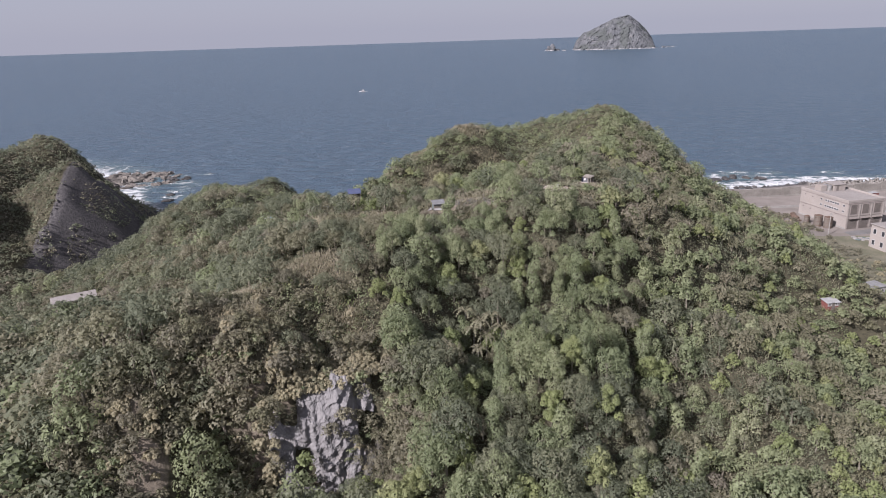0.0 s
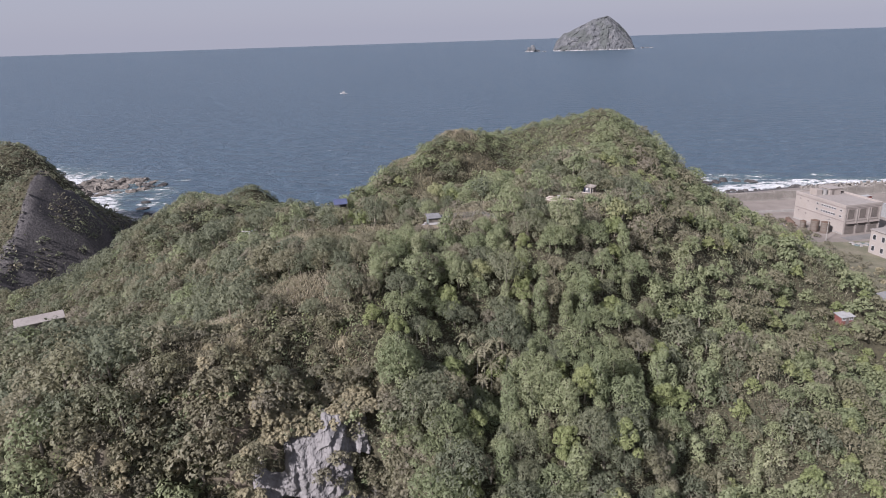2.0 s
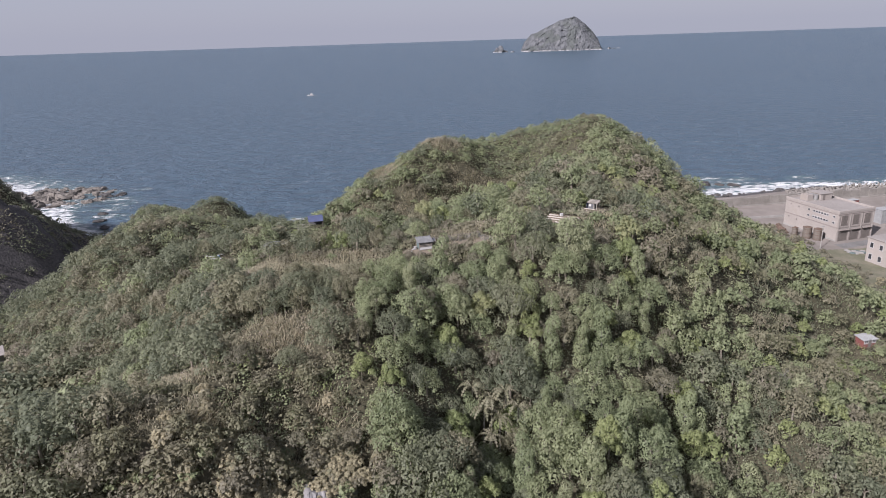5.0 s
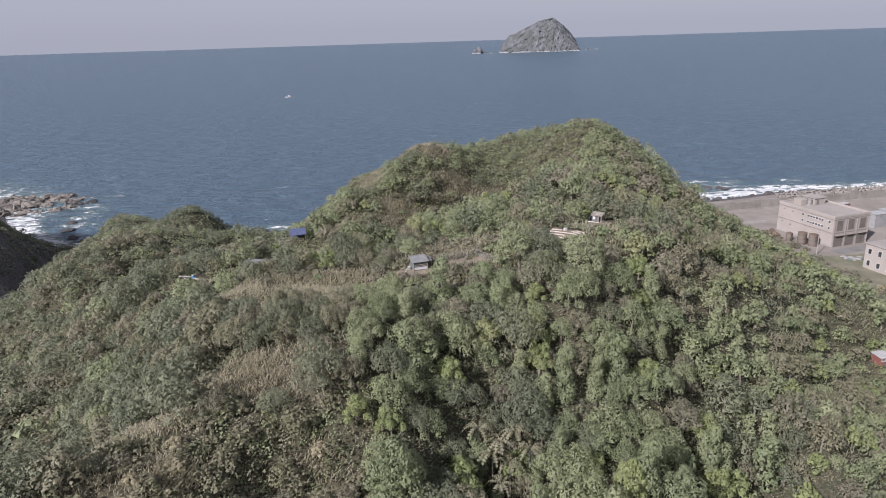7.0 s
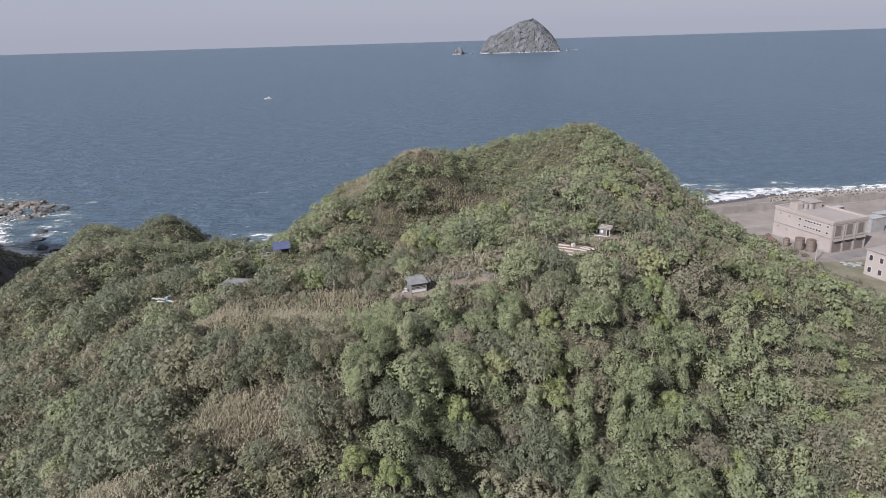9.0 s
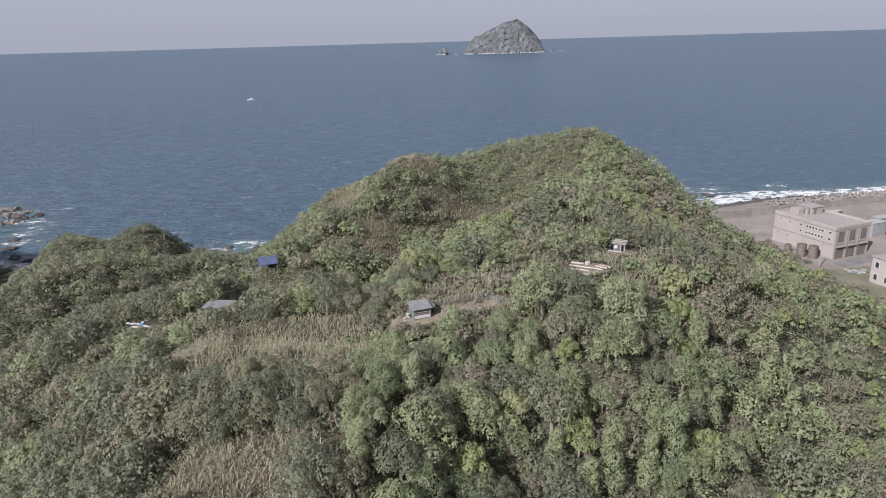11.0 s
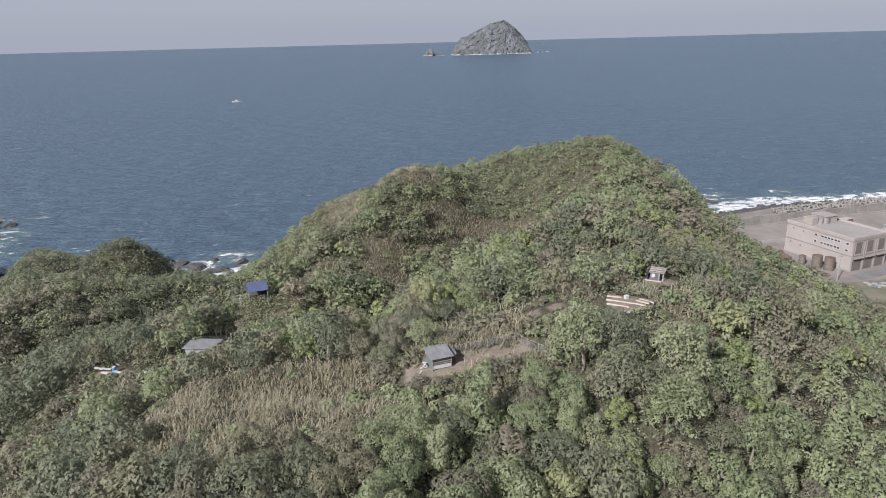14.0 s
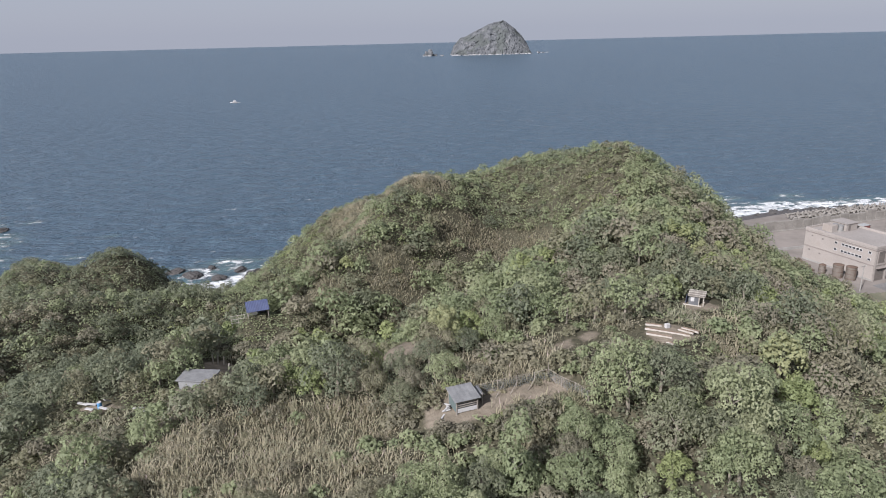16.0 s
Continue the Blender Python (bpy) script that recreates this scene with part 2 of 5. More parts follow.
def islet_material():
    n = Nodes("islet_rock", 0.95, 0.1)
    streak = n.noise(0.075, 6, (1, 1, 0.16), 0.75)
    fine = n.noise(0.12, 5)
    # distance haze is put into these colours: rock and green dulled towards blue-grey
    rock = n.mix(n.ramp(streak, 0.38, 0.66), (0.074, 0.078, 0.083), (0.132, 0.134, 0.138))
    rock = n.mix(n.ramp(n.noise(0.05, 5, (1, 1, 0.4), 0.7), 0.58, 0.68), rock, (0.165, 0.16, 0.16))
    sep = n.node("ShaderNodeSeparateXYZ")
    n.link(n.pos, sep.inputs[0])
    green = n.ramp(n.noise(0.022, 5), 0.46, 0.6)
    tide = n.math("SUBTRACT", 1.0, n.ramp(n.math("ADD", sep.outputs[2], n.math("MULTIPLY", fine, 9.0)), 5.0, 8.0))
    rock = n.mix(tide, rock, (0.29, 0.285, 0.28))
    n.colour(n.mix(n.math("MULTIPLY", green, n.math("SUBTRACT", 1.0, tide)), rock, n.mix(fine, (0.066, 0.072, 0.070), (0.092, 0.098, 0.094))))
    n.bump(streak, 0.8, 5.0)
    return n.mat


M["islet"] = islet_material()


# ---- mesh helpers ----
def mesh_np(name, verts, tris, mats, mat_index=None, smooth=False, **floats):
    """A mesh from arrays of vertices and triangles (or quads), with float attributes on its points."""
    verts, tris = np.asarray(verts, np.float32), np.asarray(tris, np.int32)
    me = bpy.data.meshes.new(name)
    n, k = tris.shape
    me.vertices.add(len(verts))
    me.vertices.foreach_set("co", verts.ravel())
    me.loops.add(n * k)
    me.loops.foreach_set("vertex_index", tris.ravel())
    me.polygons.add(n)
    me.polygons.foreach_set("loop_start", np.arange(n, dtype=np.int32) * k)
    me.polygons.foreach_set("loop_total", np.full(n, k, np.int32))
    for m in mats:
        me.materials.append(M[m])
    if mat_index is not None:
        me.polygons.foreach_set("material_index", np.asarray(mat_index, np.int32))
    me.polygons.foreach_set("use_smooth", np.full(n, smooth))
    for key, values in floats.items():
        a = me.attributes.new(key, "FLOAT", "POINT")
        a.data.foreach_set("value", np.asarray(values, np.float32))
    me.update(calc_edges=True)
    me.validate()
    return me


def part(name, bm, material, parent=None, label="", smooth=False):
    """Links a bmesh as one mesh object under a thing or a part."""
    me = bpy.data.meshes.new(name)
    bm.to_mesh(me)
    bm.free()
    me.materials.append(M[material])
    if smooth:
        me.polygons.foreach_set("use_smooth", np.full(len(me.polygons), True))
    ob = new(name, me)
    if parent is not None:
        ob.parent = parent
    return tagged(ob, label)


def empty(name, m, label, category, group="", kind=""):
    ob = new(name)
    ob.matrix_basis = m
    return tagged(ob, label, category, group, kind)


def box(bm, x0, x1, y0, y1, z0, z1, bevel=0.0, m=None):
    """Adds a box, with its edges taken off by bevel."""
    r = bmesh.ops.create_cube(bm, size=1)
    for v in r["verts"]:
        v.co = Vector(((x0 + x1) / 2 + v.co.x * (x1 - x0), (y0 + y1) / 2 + v.co.y * (y1 - y0), (z0 + z1) / 2 + v.co.z * (z1 - z0)))
    vs = r["verts"]
    if bevel:
        e = list({e for v in vs for e in v.link_edges})
        b = bmesh.ops.bevel(bm, geom=e, offset=bevel, segments=1, affect="EDGES")
        vs = list({v for f in b["faces"] for v in f.verts} | {v for v in vs if v.is_valid})
    if m is not None:
        bmesh.ops.transform(bm, matrix=m, verts=vs)
    return bm


def boxed(*a, **k):
    return box(bmesh.new(), *a, **k)


def tube(bm, a, b, r0, r1, sides=6):
    """Adds a tapered rod from a to b."""
    a, b = Vector(a), Vector(b)
    m = Matrix.Translation((a + b) / 2) @ (b - a).to_track_quat("Z", "Y").to_matrix().to_4x4()
    bmesh.ops.create_cone(bm, cap_ends=True, segments=sides, radius1=r0, radius2=r1, depth=(b - a).length, matrix=m)
    return bm


def corrugated(width, depth, z, waves, amp=0.03, thick=0.02, drop=0.0):
    """A corrugated sheet, centred, its ribs running along y, falling by drop towards -y."""
    bm = bmesh.new()
    n = waves * 4
    rows = []
    for j, y in enumerate((-depth / 2, depth / 2)):
        for s in (0, -thick):
            rows.append([bm.verts.new((-width / 2 + width * i / n, y, z + s + amp * math.sin(i * math.pi / 2) - (drop if j == 0 else 0))) for i in range(n + 1)])
    for r0, r1 in ((0, 2), (3, 1), (1, 0), (2, 3)):
        for i in range(n):
            bm.faces.new((rows[r0][i], rows[r0][i + 1], rows[r1][i + 1], rows[r1][i]))
    for i in (0, n):
        bm.faces.new((rows[0][i], rows[1][i], rows[3][i], rows[2][i]))
    bmesh.ops.recalc_face_normals(bm, faces=bm.faces)
    return bm


# ---- the lie of the land ----
# ridges and knolls: centre x, y, height, half-lengths along and across, turn
HILLS = [
    (62, 248, 43, 20, 28, -0.02), (39, 298, 32, 42, 29, 0.74),
    (-7, 276, 21, 19, 37, 0.31), (22, 152, 36, 38, 25, -0.26), (-36, 163, 25, 21, 41, 0.61),
    (-79, 307, 20, 10, 16, 0.11), (-106, 300, 21, 12, 36, 0.23), (-71, 233, 28, 22, 40, -0.98),
    (-45, 106, 30, 29, 14, 0.86), (34, 196, 38, 31, 19, 0.28), (16, 115, 16, 13, 20, -0.16),
    (-197, 336, 31, 15, 29, 0.71), (-224, 289, 41, 56, 28, -0.77), (80, 169, 20, 33, 13, 0.12),
    (-5, 231, 29, 40, 13, 0.74), (-89, 129, 23, 32, 36, -0.34), (102, 232, 20, 21, 37, -0.08),
    (-60, -150, 55, 130, 60, 0.20), (-340, 110, 60, 90, 90, 0.40), (260, -60, 40, 120, 80, 0.10),
    (-340, 330, 45, 60, 70, 0.00),
]
# swells and hollows of the near spurs: x, y, rise, half-width
NEAR_SPURS = [
    (5, 115, -6.0, 5),
    (-53, 91, -0.9, 9), (-31, 98, 7.2, 9), (-2, 98, 5.1, 9), (12, 98, -5.0, 9), (-27, 99, 8.4, 19), (26, 106, 4.4, 9),
    (70, 106, 2.6, 9), (-67, 113, 4.6, 9), (-46, 113, -4.8, 9), (-10, 113, 7.5, 9), (41, 113, -3.2, 9), (-31, 120, -2.7, 9),
    (19, 120, -5.9, 9), (-10, 127, 3.5, 9), (5, 127, -1.7, 9), (62, 127, 6.4, 9), (48, 134, -3.4, 9),
]
# those of the saddle and flanks
SADDLE_SWELLS = [
    (-46, 142, 4.5, 9), (-24, 142, -2.4, 9), (26, 142, 2.1, 9), (-17, 156, -3.8, 9), (48, 156, 2.2, 9), (98, 156, -3.2, 9),
    (-58, 160, 0.6, 19), (84, 163, -5.5, 9), (-67, 170, 3.6, 9), (51, 174, 0.2, 28), (62, 178, 4.3, 9), (-2, 185, 1.6, 9),
    (26, 185, -7.9, 9), (91, 185, 4.1, 9), (-84, 198, 7.1, 13),
]
# those of the headland, the western knolls and the bluff, and one added shading hill
FAR_SWELLS = [
    # (-224, 204): an unseen hill, added to cast shade on the bluff
    (-185, 310, -2.5, 25), (-224, 204, 62, 24),
    (-118, 206, -3.7, 19), (-46, 206, -3.4, 9), (94, 206, 1.6, 19), (-24, 214, 1.2, 9), (34, 221, 7.5, 19), (106, 228, -2.9, 9),
    (-58, 236, -2.2, 19), (49, 236, 1.4, 19), (48, 242, 5.9, 9), (19, 250, -1.8, 9), (-83, 263, 8.1, 28), (-27, 282, 2.6, 19),
    (-74, 302, 4.1, 13), (-173, 308, 19.0, 28), (-128, 308, 4.0, 28), (-173, 319, -8.9, 42), (-72, 319, -5.5, 42),
]
# the scarp of the near spur: middle x, y, turn, half-length, level at its foot
SCARP = (-26.5, 97.6, 0.17, 17.5, 18.0)
# the western bluff: the line of its crest, and the crest's height along y
BLUFF = -151.0
BLUFF_CREST = ((222, 235, 250, 262, 270, 283, 291, 312, 330, 352, 360), (6, 19, 32, 42.5, 47, 36.5, 30, 19, 10, -0.5, -5))
# levelled ground: x, y, height, radius
PADS = [(-2, 154, 51.7, 5), (6, 153.5, 51.9, 5), (26.5, 161, 54.2, 5), (36.5, 171.3, 53.0, 4), (-35, 178, 45.0, 5),
        (-47, 175, 44.6, 10), (-30, 209.5, 41.5, 4), (-5, 183, 45.2, 4), (97.5, 160.5, 20.4, 5), (119.5, 178, 16.8, 5), (-109.5, 182, 18.6, 7)]


def coast(x):
    """Where the shore runs: its y at x."""
    return (376 + 6 * np.sin(x / 37.0) + 4 * np.sin(x / 17.0 + 1) + 72 * np.exp(-(((x + 240) / 32) ** 2))
            + 12 * np.exp(-(((x - 185) / 50) ** 2)) - 21 * np.exp(-(((x + 105) / 62) ** 4)) + 45 * np.exp(-(((x + 330) / 60) ** 2)))


def bluff(x, y):
    """The height of the bluff's two flanks, and how far the steep bare one takes over."""
    b = x - BLUFF + 1.3 * np.sin(y / 7.0) + 0.7 * np.sin(y / 2.9)
    crest = np.interp(y, *BLUFF_CREST) + 0.8 * np.sin(y / 5.0)
    flank = crest - np.where(b > 0, 1.3 * b + 1.1 * np.sin(y / 2.3 + np.sin(x / 4)) * np.clip(b / 4, 0, 1), -0.5 * b)
    steep = 1 / (1 + np.exp(-np.clip((y - 228 - 0.1 * b) / 3, -40, 40))) / (1 + np.exp(np.clip((b - 27) / 2, -40, 40))) * (b > -1)
    return flank, steep


def bare_flank(x, y):
    """1 on the bluff's dark bare flank, 0 away from it."""
    x, y = np.asarray(x, float), np.asarray(y, float)
    flank, steep = bluff(x, y)
    return steep * (flank > 5) * (ground(x, y) < flank + 3)


def ground(x, y):
    x, y = np.asarray(x, float), np.asarray(y, float)
    shore = coast(x) - y
    z = 4.0 * np.tanh(shore / 14)
    for cx, cy, h, a, b, t in HILLS:
        c, s = math.cos(t), math.sin(t)
        u, v = (x - cx) * c + (y - cy) * s, -(x - cx) * s + (y - cy) * c
        z = z + h * np.exp(-0.5 * ((u / a) ** 2 + (v / b) ** 2))
    for cx, cy, h, r in NEAR_SPURS + SADDLE_SWELLS + FAR_SWELLS:
        z = z + h * np.exp(-0.5 * ((x - cx) ** 2 + (y - cy) ** 2) / (r * r))
    sx0, sy0, st, sl, foot = SCARP
    u, v = (x - sx0) * math.cos(st) + (y - sy0) * math.sin(st), -(x - sx0) * math.sin(st) + (y - sy0) * math.cos(st)
    z = z - np.exp(-((u / sl) ** 6)) / (1 + np.exp(np.clip(v / 0.8, -40, 40))) * np.maximum(0, z - foot)
    flank, steep = bluff(x, y)
    z = np.where(x < -120, np.maximum(z, np.minimum(flank, 60)), z)
    z = z + steep * (np.minimum(z, np.maximum(flank, 6.0)) - z)
    rough = np.clip((z - 4) / 12, 0, 1)
    z = z + rough * (1.1 * np.sin(x / 9.0 + 1.3 * np.sin(y / 13.0)) * np.sin(y / 8.0 + 2) + 0.5 * np.sin(x / 3.7 + y / 5.1) * np.sin(y / 3.3 - x / 6.0))
    z = np.where(z > 0, z * np.clip(shore / 18 + 0.15, 0, 1) ** 0.6, z)
    for px, py, pz, r in PADS:
        w = np.exp(-((((x - px) ** 2 + (y - py) ** 2) / (r * r)) ** 2))
        z = z * (1 - w) + pz * w
    return z


def height(x, y):
    return float(ground(x, y))


# bare earth: x, y, radius along x, along y
BARE = [(-2, 153.6, 5.5, 2.5), (5.5, 154.0, 5.5, 2.0), (26.5, 161, 3.6, 2.6), (11.6, 162.2, 1.7, 0.9), (14.3, 163.6, 2.1, 1.0), (17.2, 165.2, 2.0, 1.1), (13.8, 152.2, 1.3, 0.8), (-34.3, 191, 3.2, 4.5), (-5, 182, 6, 3.6),
        (-33, 184, 4.5, 5), (-36, 178, 3.5, 2), (-50, 90, 2.2, 2.2), (-36, 98, 4, 2.2), (-33, 93.5, 2.2, 2.6), (-46, 86, 3, 2.5), (-28, 101, 2.5, 2), (-48, 174.8, 3, 1.8), (37, 171, 3, 2.2)]
LEVEL_X = 118


def bare(x, y):
    w = np.zeros_like(np.asarray(x, float))
    for bx, by, rx, ry in BARE:
        w = np.maximum(w, 1.5 - ((x - bx) / rx) ** 2 - ((y - by) / ry) ** 2)
    return np.clip(w, 0, 1)


def lines(lo, hi, step, far, grow):
    """Grid lines: even between lo and hi, then wider and wider as far as far."""
    mid = list(np.arange(lo, hi + step / 2, step))
    a, d = [mid[0]], step
    while a[-1] > -far:
        d *= grow
        a.append(a[-1] - d)
    b, d = [mid[-1]], step
    while b[-1] < far:
        d *= grow
        b.append(b[-1] + d)
    return np.array(a[:0:-1] + mid + b[1:])


def sheet(xs, ys):
    gx, gy = np.meshgrid(xs, ys)
    n, m = len(xs), len(ys)
    i = np.arange(n * m).reshape(m, n)
    quads = np.stack([i[:-1, :-1], i[:-1, 1:], i[1:, 1:], i[1:, :-1]], -1).reshape(-1, 4)
    return gx.ravel(), gy.ravel(), quads


gx, gy, quads = sheet(lines(-260, 300, 2.5, 1500, 1.25), lines(40, 420, 2.5, 1500, 1.25))
gz = ground(gx, gy)
gz = np.where(gy > 460, np.minimum(gz, -4), gz)
flat = np.clip((gx - LEVEL_X + 6 * np.sin(gy / 11)) / 6, 0, 1) * np.clip((9.5 - gz) / 3, 0, 1)
inner = np.clip((gx - 148) / 5, 0, 1) * np.clip((gy - 268) / 4, 0, 1) * np.clip((374 - gy) / 4, 0, 1) * flat
shore = np.clip((3.4 - gz) / 1.2, 0, 1) * np.clip((gy - 300) / 20, 0, 1)
shelf = np.exp(-((((gx + 215) / 42) ** 2 + ((gy - 442) / 42) ** 2) ** 2)) * np.clip((9 - gz) / 2, 0, 1)
land = new("ground", mesh_np("ground", np.stack([gx, gy, gz], -1), quads, ["ground"], smooth=True,
                             soil=bare(gx, gy), turf=flat, yard=inner, shore=np.maximum(np.maximum(shore, shelf), bare_flank(gx, gy))))
tagged(land, "hilly ground of leaf litter, bare earth, turf and shore rock", "ground", kind="structure")

sx, sy, quads = sheet(lines(-330, 330, 4, 6500, 1.3), lines(320, 520, 4, 6500, 1.3))
depth = ground(sx, sy)
surf = np.clip((depth + 3.975) / 1.35, 0, 1) * np.clip((sy - 250) / 30, 0, 1)
for fx, fy, r in ((-178, 440, 16), (-168, 428, 10), (-195, 462, 16), (-225, 478, 22), (-262, 500, 26), (-290, 525, 20), (-165, 400, 13), (-172, 415, 12), (-150, 392, 6), (-120, 428, 5), (168, 412, 12), (180, 418, 14), (160, 405, 16), (200, 414, 12), (236, 412, 10), (-66, 362, 15), (-58, 372, 12), (-80, 366, 10), (-48, 372, 8), (190, 405, 12), (-169, 466, 6), (-127, 395, 6), (-69, 357, 12), (-56, 364, 11), (183, 403, 13), (174, 415, 9), (206, 430, 5)):
    surf = np.maximum(surf, 0.75 * np.exp(-((sx - fx) ** 2 + (2.0 * (sy - fy)) ** 2) / (r * r)))
water = new("sea", mesh_np("sea", np.stack([sx, sy, 0 * sx], -1), quads, ["sea"], smooth=True, surf=surf))
tagged(water, "choppy blue sea with white surf along the shore", "sea", kind="structure")


# ---- islet far out at sea ----
def islet():
    us, vs = np.linspace(-1, 1, 110), np.linspace(-1, 1, 60)
    gu, gv, quads = sheet(us, vs)
    rise = np.interp(gu, (-1, -0.91, -0.73, -0.56, -0.3, 0, 0.2, 0.32, 0.40, 0.51, 0.79, 0.93, 1), (0, 0.29, 0.52, 0.59, 0.75, 0.91, 0.96, 1.01, 0.96, 0.87, 0.55, 0.33, 0))
    z = 123 * rise * np.clip(1 - np.abs(gv) ** 1.3, 0, 1) ** 0.95
    jag = np.array([noise.fractal((u * 5.2, v * 3.5, 1.7), 0.9, 2.1, 5) for u, v in zip(gu, gv)])
    gully = np.array([noise.fractal((u * 9, v * 9, h / 70), 0.8, 2.1, 4) for u, v, h in zip(gu, gv, z)])
    z = z + (jag * 1.6 + gully * 2.0) * np.clip(z / 40, 0, 1) - 3
    x, y = gu * 150, gv * 90 + gully * 8
    ob = new("islet", mesh_np("islet", np.stack([x, y, z], -1), quads, ["islet"]))
    ob.matrix_basis = pose(640, 2660, 0, 0, 0, -8)
    return tagged(ob, "steep grey rocky islet with thin green cover, dulled as by haze", "islet")


islet()


# ---- vegetation ----
rng = np.random.default_rng(11)


def unit(v):
    return v / np.maximum(np.linalg.norm(v, axis=-1, keepdims=True), 1e-6)


def leaf_cloud(lobes, n, size, up=0.5, low=-0.3, long=0.62):
    """Triangular leaf sprays on the outside of a heap of rounded lobes (x, y, z, r)."""
    L = np.array(lobes, float)
    got = []
    count = 0
    while count < n:
        k = rng.choice(len(L), n, p=L[:, 3] ** 2 / (L[:, 3] ** 2).sum())
        d = unit(rng.normal(size=(n, 3)))
        d = d[d[:, 2] > low]
        k = k[:len(d)]
        p = L[k, :3] + d * L[k, 3:4] * rng.uniform(0.82, 1.1, (len(d), 1))
        inside = np.zeros(len(d), bool)
        for j in range(len(L)):
            inside |= (np.linalg.norm(p - L[j, :3], axis=1) < 0.84 * L[j, 3]) & (k != j)
        got.append((p[~inside], d[~inside]))
        count += int((~inside).sum())
    p, d = np.concatenate([g[0] for g in got])[:n], np.concatenate([g[1] for g in got])[:n]
    nor = unit(d + rng.normal(size=(n, 3)) * 0.24 + np.array((0, 0, up)))
    t = unit(np.cross(nor, rng.normal(size=(n, 3))))
    b = np.cross(nor, t)
    s = size * rng.uniform(0.65, 1.35, (n, 1))
    v = np.stack([p + t * s * long, p - t * s * 0.35 + b * s * 0.4, p - t * s * 0.35 - b * s * 0.4], 1).reshape(-1, 3)
    return v, np.arange(3 * n).reshape(-1, 3)


def lobes_dome(r, h, base, n):
    """A core and many boughs over it, each a rounded head of leaves with gaps between."""
    out = [(0, 0, base + h * 0.42, r * 0.5)]
    lop = rng.uniform(-0.18, 0.18, 2)
    for i in range(n):
        a, q = 2.4 * i + rng.uniform(-0.4, 0.4), math.sqrt((i + 0.5) / n) * rng.uniform(0.82, 1.05)
        out.append((r * (q * math.cos(a) + lop[0]), r * (q * math.sin(a) + lop[1]), base + h * (0.10 + 0.72 * (1 - q ** 2.4)) + rng.uniform(-0.12, 0.12) * h, r * rng.uniform(0.17, 0.31)))
    return out


def lobes_column(r, h, base, n):
    out = []
    for i in range(n):
        f = (i + 0.5) / n
        a = rng.uniform(0, 6.28)
        out.append((0.35 * r * math.cos(a), 0.35 * r * math.sin(a), base + h * f, r * rng.uniform(0.5, 0.75) * (1.1 - 0.45 * f)))
    return out


def stem(bm, r, top, lean, limbs):
    """A tapered trunk of two bends with limbs that rise into the crown."""
    a, b, c = Vector((0, 0, -0.6)), Vector((lean * 0.3, 0.1, top * 0.5)), Vector((lean, 0.0, top))
    tube(bm, a, b, r, r * 0.75)
    tube(bm, b, c, r * 0.75, r * 0.4)
    for i in range(limbs):
        w = 6.28 * i / limbs + 0.5
        s = b.lerp(c, 0.35 + 0.4 * i / limbs)
        tube(bm, s, s + Vector((math.cos(w) * top * 0.32, math.sin(w) * top * 0.32, top * 0.3)), r * 0.4, r * 0.12, 5)
    return bm


# kind: leaf material, radius, crown height, crown base, lobes, leaf size
KINDS = {
    "dome": ("leaf_green", 3.0, 4.6, 0.8, 26, 0.36),
    "dark": ("leaf_dark", 3.1, 4.2, 0.7, 24, 0.35),
    "olive": ("leaf_olive", 2.8, 3.9, 0.6, 24, 0.34),
    "bright": ("leaf_bright", 2.3, 4.1, 0.7, 20, 0.36),
    "column": ("leaf_green", 1.7, 6.2, 0.4, 14, 0.36),
    "shrub": ("leaf_olive", 2.0, 1.9, 0.1, 14, 0.33),
    "bush": ("leaf_green", 1.9, 2.1, 0.1, 14, 0.33),
    "dry": ("leaf_dry", 2.7, 3.3, 0.7, 20, 0.32),
    "straw": ("straw", 1.7, 1.9, 0.0, 16, 0.36),
}
LABELS = {
    "dome": ("broadleaf_tree", "broad green tree with a lumpy crown on the slope"),
    "dark": ("broadleaf_tree", "dark green rounded broadleaf tree in the woods"),
    "olive": ("broadleaf_tree", "olive green broadleaf tree with a loose crown"),
    "bright": ("broadleaf_tree", "fresh light green broadleaf tree in the woods"),
    "column": ("creeper_covered_tree", "tall narrow tree wrapped in green creeper"),
    "shrub": ("shrub", "low olive green shrub on the hillside"),
    "bush": ("shrub", "rounded mid-green bush on the hillside"),
    "straw": ("shrub", "tan clump of dry straw-like growth"),
    "dry": ("broadleaf_tree", "grey-brown half-bare tree with sparse leaves"),
}


def crown_arrays(kind, tris, grow):
    mat, r, h, base, n, size = KINDS[kind]
    lobes = lobes_column(r, h, base, n) if kind == "column" else lobes_dome(r, h, base, n)
    return leaf_cloud(lobes, tris, size * grow, low=-0.75 if kind == "column" else -0.45)


CROWNS = {lod: {k: [crown_arrays(k, int(t * (0.6 if k in ("shrub", "bush") else 1)), g) for _ in range(v)] for k in KINDS}
          for lod, t, g, v in ((0, 2700, 0.62, 3), (1, 720, 1.08, 3), (2, 320, 1.6, 3), (3, 48, 3.0, 2), (4, 110, 2.4, 3), (5, 300, 1.55, 3))}


